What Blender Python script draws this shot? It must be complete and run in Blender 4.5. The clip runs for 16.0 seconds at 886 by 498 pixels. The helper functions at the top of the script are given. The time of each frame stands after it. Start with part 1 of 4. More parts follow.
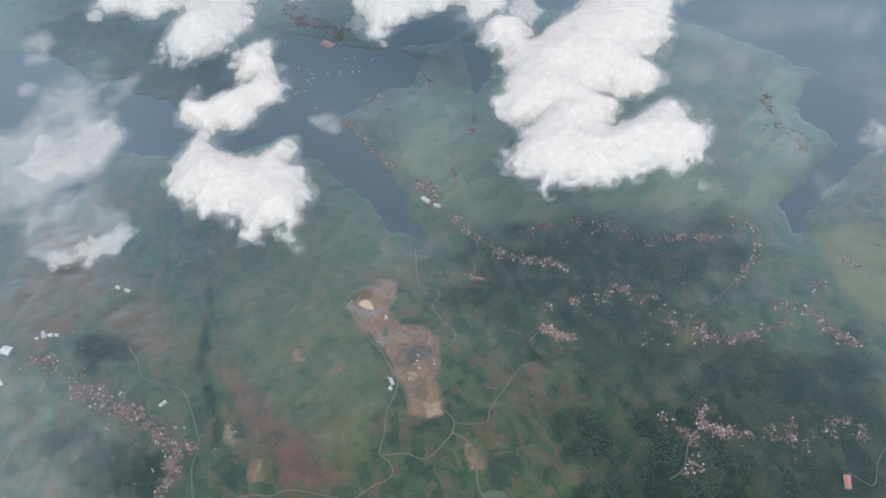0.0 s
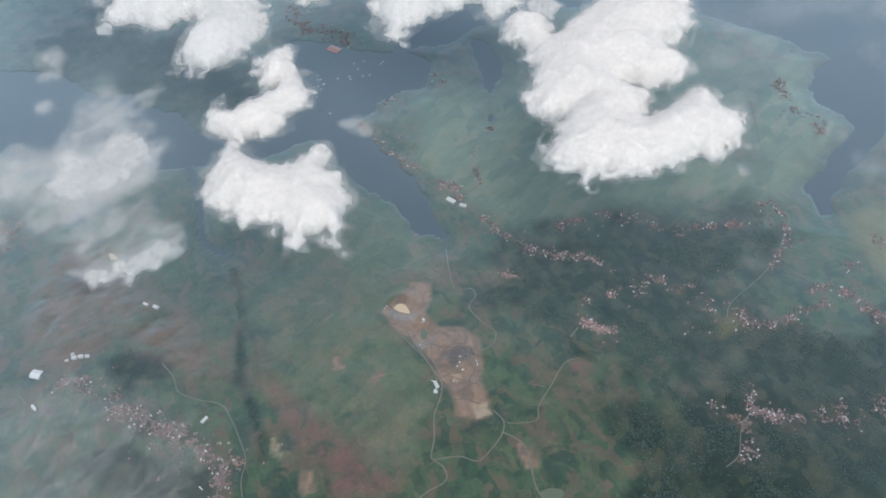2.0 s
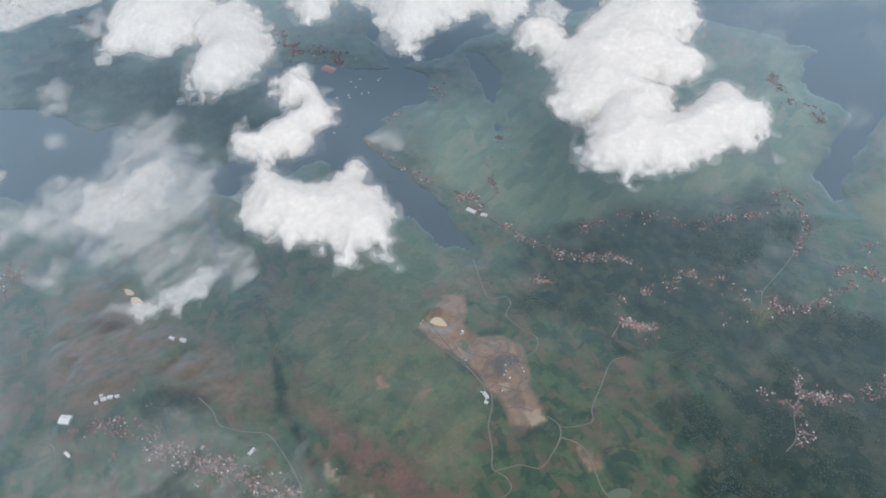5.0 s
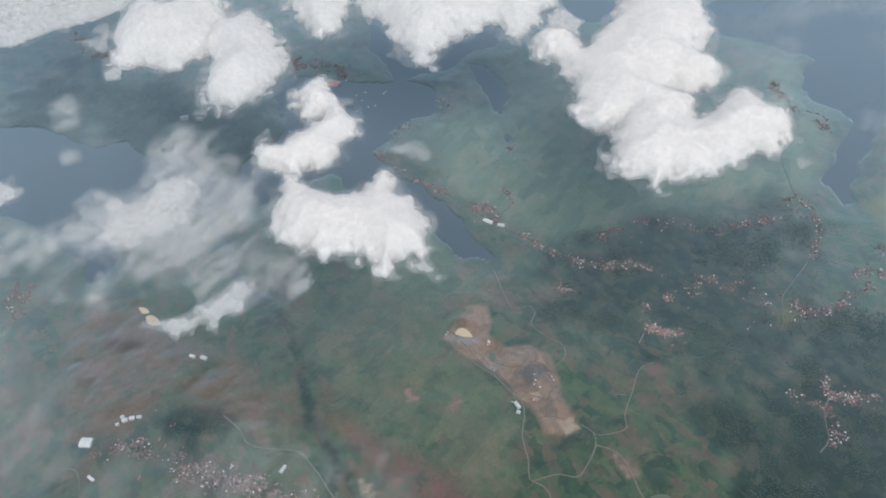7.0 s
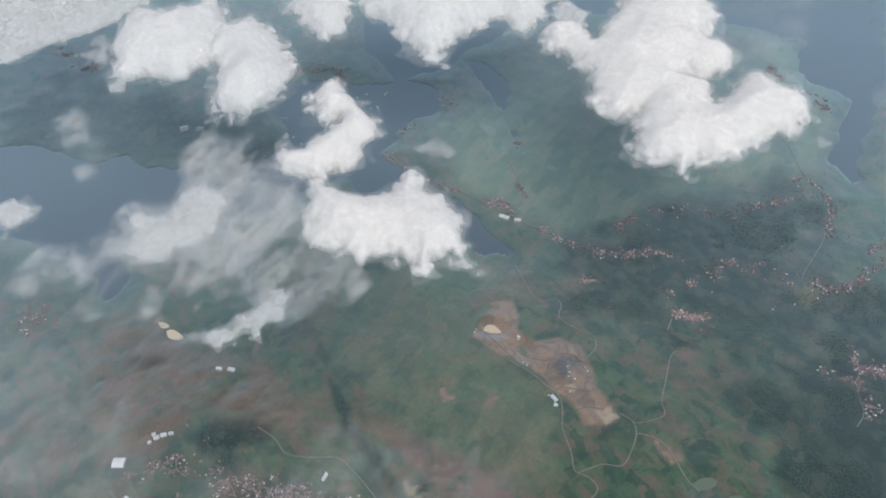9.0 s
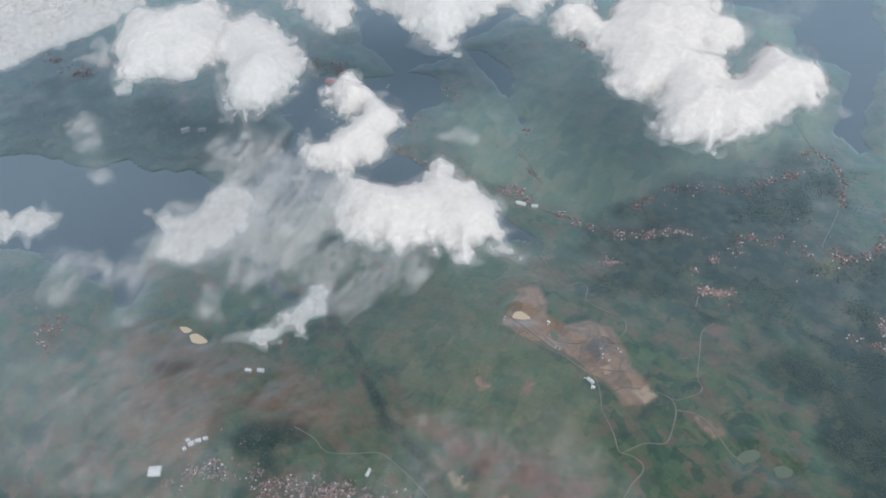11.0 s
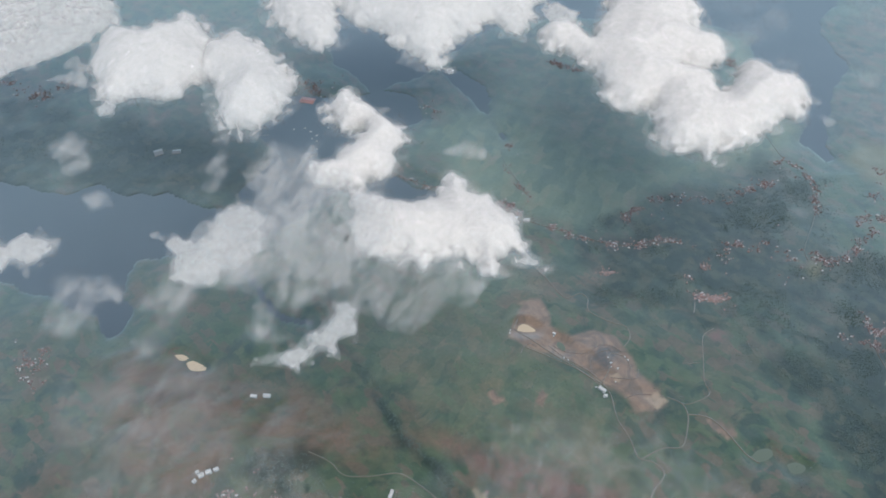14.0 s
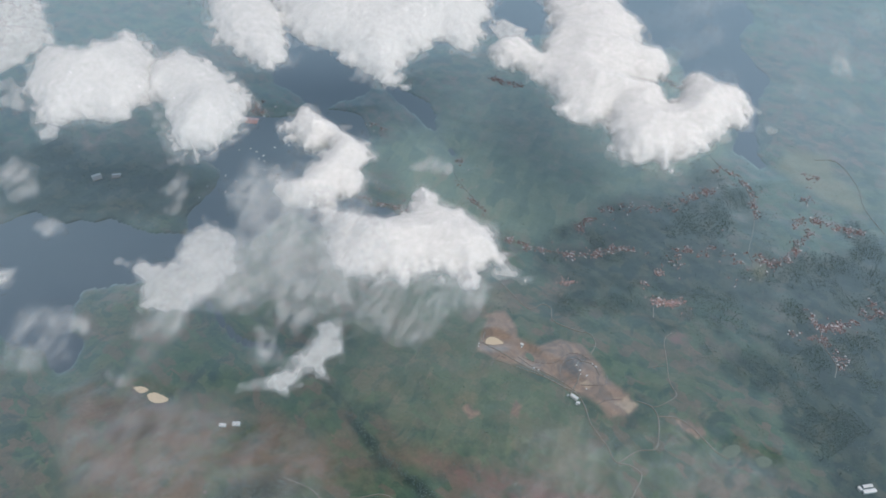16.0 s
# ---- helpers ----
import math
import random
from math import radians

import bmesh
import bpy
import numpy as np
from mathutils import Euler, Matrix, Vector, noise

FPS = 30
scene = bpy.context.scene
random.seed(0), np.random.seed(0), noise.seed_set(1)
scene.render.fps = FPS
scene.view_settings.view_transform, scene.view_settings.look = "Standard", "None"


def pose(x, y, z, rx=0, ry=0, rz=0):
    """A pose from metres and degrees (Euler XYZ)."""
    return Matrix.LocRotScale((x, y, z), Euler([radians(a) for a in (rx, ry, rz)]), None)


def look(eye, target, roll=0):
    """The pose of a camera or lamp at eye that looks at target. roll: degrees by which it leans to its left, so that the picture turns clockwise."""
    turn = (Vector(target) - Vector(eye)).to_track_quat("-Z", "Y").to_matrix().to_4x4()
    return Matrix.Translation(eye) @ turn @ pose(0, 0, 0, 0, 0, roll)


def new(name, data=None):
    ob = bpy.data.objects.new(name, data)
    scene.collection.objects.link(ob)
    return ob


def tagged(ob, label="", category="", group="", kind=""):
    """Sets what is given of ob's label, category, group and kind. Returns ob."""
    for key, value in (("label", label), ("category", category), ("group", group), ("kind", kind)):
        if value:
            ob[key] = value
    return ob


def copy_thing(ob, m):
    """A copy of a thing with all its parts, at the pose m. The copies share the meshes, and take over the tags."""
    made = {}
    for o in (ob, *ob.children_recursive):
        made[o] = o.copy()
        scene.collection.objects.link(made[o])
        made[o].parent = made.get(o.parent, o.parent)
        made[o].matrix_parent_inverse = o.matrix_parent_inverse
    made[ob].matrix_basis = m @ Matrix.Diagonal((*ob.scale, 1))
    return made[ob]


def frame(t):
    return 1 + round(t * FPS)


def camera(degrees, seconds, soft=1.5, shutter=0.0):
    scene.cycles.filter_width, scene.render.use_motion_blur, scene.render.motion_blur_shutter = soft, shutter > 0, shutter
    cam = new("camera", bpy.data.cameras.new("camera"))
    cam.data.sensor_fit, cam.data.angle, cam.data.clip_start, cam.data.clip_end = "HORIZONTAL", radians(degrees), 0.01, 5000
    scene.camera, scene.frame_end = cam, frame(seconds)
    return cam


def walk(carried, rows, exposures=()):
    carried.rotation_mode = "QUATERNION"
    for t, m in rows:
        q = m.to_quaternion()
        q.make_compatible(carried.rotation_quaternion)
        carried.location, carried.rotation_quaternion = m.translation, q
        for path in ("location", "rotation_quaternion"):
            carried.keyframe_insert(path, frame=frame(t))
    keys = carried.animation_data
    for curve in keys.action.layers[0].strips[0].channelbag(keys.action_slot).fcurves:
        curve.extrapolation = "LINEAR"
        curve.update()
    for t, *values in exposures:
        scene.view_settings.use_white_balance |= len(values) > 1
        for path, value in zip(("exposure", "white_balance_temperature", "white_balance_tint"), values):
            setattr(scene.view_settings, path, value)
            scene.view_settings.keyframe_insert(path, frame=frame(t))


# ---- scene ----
cam = camera(59.2, 16.0, soft=1.7)
PATH = [
    (0, (-0.189, 0.127, 798.854), (-0.285, 1.426, 797.337), -4.8),
    (0.5, (-18.788, 1.757, 797.644), (-18.865, 3.06, 796.128), -4.6),
    (1, (-36.206, 2.531, 796.365), (-36.263, 3.835, 794.849), -4.8),
    (1.5, (-54.147, 3.238, 795.247), (-54.189, 4.548, 793.736), -5.0),
    (2, (-71.709, 3.816, 793.571), (-71.747, 5.122, 792.056), -5.7),
    (2.5, (-89.617, 2.649, 792.941), (-89.639, 3.965, 791.436), -5.9),
    (3, (-107.396, 2.059, 792.93), (-107.399, 3.381, 791.429), -6.0),
    (3.5, (-124.758, 4.744, 792.165), (-124.742, 6.07, 790.667), -6.1),
    (4, (-141.943, 7.573, 790.936), (-141.9, 8.897, 789.438), -5.8),
    (6.3, (-221.708, 14.058, 781.959), (-221.559, 15.401, 780.485), -4.8),
    (6.5, (-228.44, 15.254, 781.771), (-228.287, 16.588, 780.289), -4.6),
    (7, (-244.934, 19.061, 781.394), (-244.75, 20.411, 779.93), -3.9),
    (7.5, (-261.546, 21.564, 780.408), (-261.308, 22.925, 778.963), -3.2),
    (8, (-278.1, 24.97, 779.535), (-277.847, 26.333, 778.093), -3.6),
    (8.5, (-294.499, 29.659, 778.993), (-294.255, 31.0, 777.53), -4.4),
    (9, (-311.12, 33.68, 778.216), (-310.859, 35.016, 776.751), -4.5),
    (9.2, (-317.772, 35.271, 777.928), (-317.496, 36.613, 776.471), -4.3),
    (11.3, (-386.954, 53.482, 770.027), (-386.613, 54.778, 768.542), -5.0),
    (11.5, (-393.309, 55.321, 769.878), (-392.963, 56.6, 768.379), -4.9),
    (12, (-408.831, 60.252, 769.852), (-408.466, 61.517, 768.346), -4.9),
    (12.5, (-424.409, 66.24, 769.336), (-424.014, 67.513, 767.845), -4.3),
    (13, (-439.958, 72.997, 767.811), (-439.539, 74.273, 766.329), -4.0),
    (13.5, (-455.214, 78.074, 767.253), (-454.778, 79.341, 765.769), -3.9),
    (14, (-469.895, 82.318, 766.426), (-469.364, 83.596, 764.982), -0.8),
    (14.5, (-483.502, 88.345, 764.663), (-482.908, 89.575, 763.203), 1.5),
    (15, (-497.059, 94.775, 763.08), (-496.397, 95.955, 761.607), 3.1),
    (15.5, (-513.514, 102.226, 761.474), (-512.8, 103.392, 760.014), 4.3),
    (16, (-529.03, 109.054, 760.638), (-528.283, 110.265, 759.233), 3.5),
]
walk(cam, [(t, look(eye, target, roll)) for t, eye, target, roll in PATH], exposures=[(0, 0.22), (4.5, 0.20), (9, 0.12), (16, 0.12)])

# ---- light ----
SUN_ELEV, SUN_AZ = 62.0, 165.0  # degrees above the horizon; azimuth from +y towards +x
world = bpy.data.worlds.new("sky")
scene.world = world
world.use_nodes = True
sky = world.node_tree.nodes.new("ShaderNodeTexSky")
sky.sky_type, sky.sun_disc = "NISHITA", False
sky.sun_elevation, sky.sun_rotation = radians(SUN_ELEV), radians(SUN_AZ)
sky.altitude, sky.air_density, sky.dust_density = 800, 1.0, 5.0
backing = world.node_tree.nodes["Background"]
backing.inputs["Strength"].default_value = 0.15
hazy = world.node_tree.nodes.new("ShaderNodeHueSaturation")  # a hazy, whitish tropical sky
hazy.inputs["Saturation"].default_value = 0.45
world.node_tree.links.new(sky.outputs[0], hazy.inputs["Color"])
world.node_tree.links.new(hazy.outputs[0], backing.inputs["Color"])
sun = new("sun", bpy.data.lights.new("sun", "SUN"))
sun.data.energy, sun.data.angle, sun.data.color = 0.85, radians(60), (1.0, 0.95, 0.88)
_az, _el = radians(SUN_AZ), radians(SUN_ELEV)
sun.matrix_world = look((math.sin(_az) * math.cos(_el) * 900, math.cos(_az) * math.cos(_el) * 900, math.sin(_el) * 900), (0, 0, 0))
scene.cycles.transparent_max_bounces = 40

# ---- materials ----


# weight of the haze painted over land, water, roads and roofs
HAZE_SHEEN = 1.0


class Nodes:
    """A small wrapper for building one node material."""

    def __init__(self, name):
        self.mat = bpy.data.materials.new(name)
        self.mat.use_nodes = True
        self.tree = self.mat.node_tree
        self.tree.nodes.clear()
        self.out = self.add("ShaderNodeOutputMaterial")

    def add(self, kind, **inputs):
        node = self.tree.nodes.new(kind)
        for key, value in inputs.items():
            self.put(node.inputs[key.replace("_", " ")], value)
        return node

    def put(self, socket, value):
        if isinstance(value, bpy.types.NodeSocket):
            self.tree.links.new(value, socket)
        elif isinstance(value, tuple) and len(value) == 3 and socket.type == "RGBA":
            socket.default_value = (*value, 1)
        else:
            socket.default_value = value

    def place(self, scale=(1, 1, 1), turn=0.0):
        geo = self.add("ShaderNodeNewGeometry")
        m = self.add("ShaderNodeMapping", Vector=geo.outputs["Position"])
        m.vector_type = "TEXTURE"  # turned first, then scaled
        m.inputs["Scale"].default_value = tuple(1 / s for s in scale)
        m.inputs["Rotation"].default_value = (0, 0, radians(turn))
        return m.outputs[0]

    def noise(self, scale, detail=4.0, rough=0.55, vector=None, distort=0.0):
        n = self.add("ShaderNodeTexNoise", Vector=vector or self.place(), Scale=scale, Detail=detail, Roughness=rough, Distortion=distort)
        return n.outputs["Fac"]

    def span(self, value, a, b, c=0.0, d=1.0):
        n = self.add("ShaderNodeMapRange", Value=value)
        for i, v in enumerate((a, b, c, d)):
            n.inputs[i + 1].default_value = v
        return n.outputs[0]

    def maths(self, kind, a, b=0.0):
        n = self.add("ShaderNodeMath")
        n.operation = kind
        self.put(n.inputs[0], a), self.put(n.inputs[1], b)
        return n.outputs[0]

    def mix(self, fac, a, b, how="MIX"):
        n = self.add("ShaderNodeMix")
        n.data_type, n.blend_type = "RGBA", how
        self.put(n.inputs[0], fac), self.put(n.inputs[6], a), self.put(n.inputs[7], b)
        return n.outputs[2]

    def ramp(self, fac, *stops):
        n = self.add("ShaderNodeValToRGB", Fac=fac)
        el = n.color_ramp.elements
        while len(el) < len(stops):
            el.new(0.5)
        for e, (pos, col) in zip(el, stops):
            e.position, e.color = pos, (*col, 1)
        return n.outputs[0]

    def attr(self, name):
        n = self.add("ShaderNodeAttribute")
        n.attribute_name = name
        return n.outputs["Fac"]

    def bump(self, height, strength, distance):
        return self.add("ShaderNodeBump", Height=height, Strength=strength, Distance=distance).outputs[0]

    def matt(self, col, rough, normal=None, haze_sheen=HAZE_SHEEN, haze_gloss=0.0):
        """A rough natural surface under a painted bluish haze, thicker at low viewing angles."""
        n = self.add("ShaderNodeBsdfPrincipled", Base_Color=col, Roughness=rough, Specular_IOR_Level=0.3)
        if normal:
            self.put(n.inputs["Normal"], normal)
        # bluish veil in place of aerial haze
        self.put(n.inputs["Sheen Weight"], haze_sheen)
        n.inputs["Sheen Roughness"].default_value = 0.5
        n.inputs["Sheen Tint"].default_value = (0.50, 0.84, 1.0, 1)
        if not haze_gloss:
            return n
        # more haze painted in towards the distance, by viewing angle
        low = self.span(self.add("ShaderNodeLayerWeight", Blend=0.5).outputs["Facing"], 0.12, 0.50, 0.0, haze_gloss)
        haze_lobe = self.add("ShaderNodeBsdfGlossy", Color=(0.80, 0.92, 1.0), Roughness=1.0)
        both = self.add("ShaderNodeMixShader", Fac=low)
        self.put(both.inputs[1], n.outputs[0]), self.put(both.inputs[2], haze_lobe.outputs[0])
        return both

    def surface(self, shader):
        self.tree.links.new(shader.outputs[0], self.out.inputs["Surface"])
        return self.mat


def plain(name, low, high, scale=0.3, rough=0.8, per_object=0.0, per_island=0.0, haze_sheen=0.75, haze_gloss=0.18):
    """A matt surface of two mixed tones; may vary from object to object or piece to piece."""
    n = Nodes(name)
    col = n.mix(n.noise(scale), low, high)
    if per_object:
        rnd = n.add("ShaderNodeObjectInfo").outputs["Random"]
        col = n.mix(1.0, col, n.ramp(rnd, (0.0, (1 - per_object,) * 3), (0.6, (1, 1, 1)), (1.0, (1 + per_object, 1 + per_object * 1.1, 1 + per_object * 1.2))), "MULTIPLY")
    if per_island:
        rnd = n.add("ShaderNodeNewGeometry").outputs["Random Per Island"]
        col = n.mix(1.0, col, n.ramp(rnd, (0.0, (1 - per_island,) * 3), (0.6, (1, 1, 1)), (1.0, (1 + per_island, 1 + per_island * 1.1, 1 + per_island * 1.2))), "MULTIPLY")
    # carries the same painted haze as the land
    return n.surface(n.matt(col, rough, None, haze_sheen, haze_gloss))


def ground_material():
    n = Nodes("land_cover")
    # parcels of two sizes, long and short, turned with the valley
    v1 = n.add("ShaderNodeTexVoronoi", Vector=n.place((0.060, 0.022, 1), -48), Scale=1.0, Randomness=0.9)
    v1.distance = "CHEBYCHEV"
    v2 = n.add("ShaderNodeTexVoronoi", Vector=n.place((0.090, 0.055, 1), 24), Scale=1.0)
    v2.distance = "CHEBYCHEV"
    c1 = n.add("ShaderNodeSeparateColor", Color=v1.outputs["Color"]).outputs[0]
    c2 = n.add("ShaderNodeSeparateColor", Color=v2.outputs["Color"]).outputs[0]
    big = n.noise(0.006, 5)
    mid = n.noise(0.035, 5, 0.6)
    fine = n.noise(0.25, 4, 0.65)
    tone = n.maths("ADD", n.maths("MULTIPLY", mid, 0.74), n.maths("MULTIPLY", c2, 0.26))
    grass = n.ramp(tone, (0.22, (0.016, 0.036, 0.024)), (0.40, (0.030, 0.060, 0.032)), (0.52, (0.045, 0.078, 0.038)), (0.66, (0.068, 0.080, 0.044)), (0.82, (0.100, 0.086, 0.056)))
    scrub = n.ramp(tone, (0.25, (0.022, 0.042, 0.026)), (0.45, (0.055, 0.062, 0.036)), (0.60, (0.095, 0.070, 0.046)), (0.78, (0.150, 0.105, 0.072)))
    col = n.mix(n.span(big, 0.42, 0.60), grass, scrub)
    dark = n.span(n.noise(0.022, 6, 0.62, distort=0.8), 0.54, 0.62)
    c3 = n.add("ShaderNodeSeparateColor", Color=v2.outputs["Color"]).outputs[1]  # single ploughed and sown parcels
    col = n.mix(n.span(c3, 0.78, 0.84, 0.0, 0.55), col, n.mix(mid, (0.085, 0.058, 0.040), (0.135, 0.085, 0.060)))
    col = n.mix(n.span(c3, 0.20, 0.14, 0.0, 0.5), col, n.mix(mid, (0.050, 0.080, 0.038), (0.085, 0.112, 0.055)))
    col = n.mix(n.maths("MULTIPLY", dark, 0.75), col, (0.016, 0.036, 0.026))
    paddy = n.ramp(n.maths("ADD", n.maths("MULTIPLY", c1, 0.4), n.maths("MULTIPLY", n.noise(0.06, 5, 0.65, vector=n.place((1.0, 0.28, 1), -48)), 0.6)),
                   (0.18, (0.050, 0.082, 0.054)), (0.42, (0.084, 0.120, 0.072)), (0.58, (0.114, 0.146, 0.084)), (0.70, (0.140, 0.150, 0.090)), (0.80, (0.160, 0.140, 0.104)))
    col = n.mix(n.maths("MULTIPLY", n.attr("paddy"), 0.9), col, paddy)
    forest = n.ramp(n.noise(0.11, 5, 0.7), (0.3, (0.008, 0.022, 0.019)), (0.55, (0.017, 0.038, 0.027)), (0.72, (0.034, 0.056, 0.034)))
    clear = n.maths("ADD", n.maths("MULTIPLY", c2, 0.45), n.maths("MULTIPLY", n.noise(0.05, 5, 0.62), 0.75))
    forest = n.mix(n.span(clear, 0.52, 0.78, 0.0, 0.85), forest, n.mix(c1, (0.030, 0.058, 0.036), (0.085, 0.086, 0.052)))
    col = n.mix(n.maths("MULTIPLY", n.attr("forest"), 0.93), col, forest)
    col = n.mix(n.attr("olive"), col, n.mix(mid, (0.070, 0.092, 0.036), (0.155, 0.125, 0.062)))
    soil = n.ramp(n.maths("ADD", n.maths("MULTIPLY", n.noise(0.05, 6, 0.65, distort=1.2), 0.8), n.maths("MULTIPLY", fine, 0.2)),
                  (0.32, (0.105, 0.080, 0.060)), (0.44, (0.14, 0.100, 0.074)), (0.56, (0.205, 0.138, 0.094)), (0.70, (0.285, 0.205, 0.140)))
    broken = n.span(n.noise(0.018, 6, 0.6, distort=1.0), 0.36, 0.60, 0.15, 0.95)
    col = n.mix(n.maths("MULTIPLY", n.attr("scar"), broken), col, n.mix(mid, (0.078, 0.053, 0.036), (0.175, 0.110, 0.072)))
    col = n.mix(n.attr("soil"), col, soil)
    col = n.mix(n.maths("MULTIPLY", n.attr("rock"), n.span(n.noise(0.11, 5, 0.7, distort=0.8), 0.35, 0.55, 0.2, 0.95)), col, n.mix(fine, (0.045, 0.042, 0.040), (0.10, 0.088, 0.080)))
    col = n.mix(n.maths("MULTIPLY", n.attr("grassy"), 0.85), col, n.mix(mid, (0.050, 0.082, 0.044), (0.085, 0.100, 0.060)))
    col = n.mix(n.maths("MULTIPLY", n.attr("red"), n.span(n.noise(0.04, 6, 0.65, distort=0.8), 0.38, 0.60, 0.05, 0.85)), col, n.mix(mid, (0.085, 0.052, 0.044), (0.18, 0.088, 0.070)))
    col = n.mix(n.maths("MULTIPLY", n.attr("yard"), n.span(n.noise(0.09, 4), 0.4, 0.6, 0.1, 0.6)), col, n.mix(fine, (0.085, 0.062, 0.050), (0.19, 0.125, 0.100)))
    marsh = n.maths("MULTIPLY", n.attr("marsh"), n.span(n.noise(0.045, 5, 0.65), 0.36, 0.58, 0.15, 0.75))
    col = n.mix(marsh, col, n.mix(fine, (0.030, 0.050, 0.050), (0.044, 0.066, 0.066)))
    col = n.mix(n.maths("MULTIPLY", n.attr("pale"), n.span(n.noise(0.12, 4), 0.35, 0.6, 0.35, 0.85)), col, n.mix(fine, (0.25, 0.19, 0.125), (0.38, 0.30, 0.21)))
    col = n.mix(n.span(fine, 0.3, 0.7, 0.0, 0.45), col, n.mix(1.0, col, (0.5, 0.56, 0.56), "MULTIPLY"))
    # haze put into the colour: open land lifted and blued, forest left darker
    col = n.mix(1.0, col, n.mix(n.attr("forest"), (1.30, 1.34, 1.44), (0.90, 0.95, 1.05)), "MULTIPLY")
    return n.surface(n.matt(col, 0.85, n.bump(fine, 0.4, 1.0), n.span(n.attr("forest"), 0.0, 1.0, HAZE_SHEEN, 0.46), 0.19))


def water_material(name, deep, shallow, rough=0.4):
    n = Nodes(name)
    col = n.mix(n.noise(0.012, 4), deep, shallow)
    # water takes the painted haze too, thinner at low angles than on land
    return n.surface(n.matt(col, rough, n.bump(n.noise(0.5, 3), 0.15, 0.3), 1.0, 0.13))


def cloud_material(name, cover, grain, drawn=1.0):
    """Vapour: white scattering both ways, mixed with clear air; cover is how much one layer hides, broken up by noise."""
    n = Nodes(name)
    where = n.place((1 / drawn, 1, 1), 45)
    white = (0.970, 0.970, 0.962)
    if cover >= 1:  # the heart: light wanders deep into it
        return n.surface(n.add("ShaderNodeBsdfPrincipled", Base_Color=(0.71, 0.705, 0.69), Roughness=1.0, Specular_IOR_Level=0.0, Subsurface_Weight=1.0, Subsurface_Radius=(1.0, 1.0, 1.0), Subsurface_Scale=11.0))
    d = n.add("ShaderNodeBsdfDiffuse", Color=white)
    t = n.add("ShaderNodeBsdfTranslucent", Color=white)
    s = n.add("ShaderNodeMixShader", Fac=0.5)
    n.put(s.inputs[1], d.outputs[0]), n.put(s.inputs[2], t.outputs[0])
    fine = n.noise(0.24, 6, 0.70, vector=where)
    broad = n.noise(0.06, 6, 0.64, vector=where, distort=1.0)
    if cover > 0.2 and grain > 0.12:  # the inner layers are nearly even
        grain = 0.9
    middle = 0.5 if drawn == 1 else 0.53
    a = n.span(n.maths("ADD", n.maths("MULTIPLY", fine, 0.42), n.maths("MULTIPLY", broad, 0.58)), middle - grain, middle + grain, 0.0, cover * (2.0 if grain > 0.8 else 1.15))
    m = n.add("ShaderNodeMixShader", Fac=a)
    n.put(m.inputs[1], n.add("ShaderNodeBsdfTransparent").outputs[0]), n.put(m.inputs[2], s.outputs[0])
    return n.surface(m)


LAND = ground_material()
WATER = water_material("lake_water", (0.044, 0.060, 0.082), (0.062, 0.080, 0.104))
MILKY = water_material("milky_water", (0.50, 0.40, 0.27), (0.62, 0.52, 0.37), 0.6)
GREENISH = water_material("green_pond_water", (0.085, 0.115, 0.080), (0.125, 0.155, 0.110), 0.6)
CUT = plain("cut_rock", (0.100, 0.086, 0.074), (0.165, 0.130, 0.108), 0.15, 0.9)
DIRT = plain("dirt_road", (0.10, 0.093, 0.072), (0.19, 0.168, 0.130), 0.06, 0.9)
LEAF = plain("leaf_canopy", (0.020, 0.044, 0.030), (0.040, 0.066, 0.042), 0.05, 0.85, per_island=0.20, haze_sheen=0.16, haze_gloss=0.10)
WALL = plain("house_plaster", (0.24, 0.22, 0.19), (0.34, 0.32, 0.29), 0.4, 0.8, per_object=0.2, per_island=0.2)
TILE = plain("clay_roof_tile", (0.155, 0.082, 0.066), (0.26, 0.140, 0.112), 0.35, 0.75, per_object=0.4, per_island=0.45)
METAL = plain("white_sheet_roof", (0.38, 0.39, 0.39), (0.58, 0.58, 0.57), 0.2, 0.5, per_object=0.1, per_island=0.25)
GREYROOF = plain("grey_sheet_roof", (0.19, 0.21, 0.22), (0.26, 0.28, 0.29), 0.2, 0.5)
REDROOF = plain("red_roof", (0.42, 0.17, 0.14), (0.52, 0.24, 0.19), 0.2, 0.7)

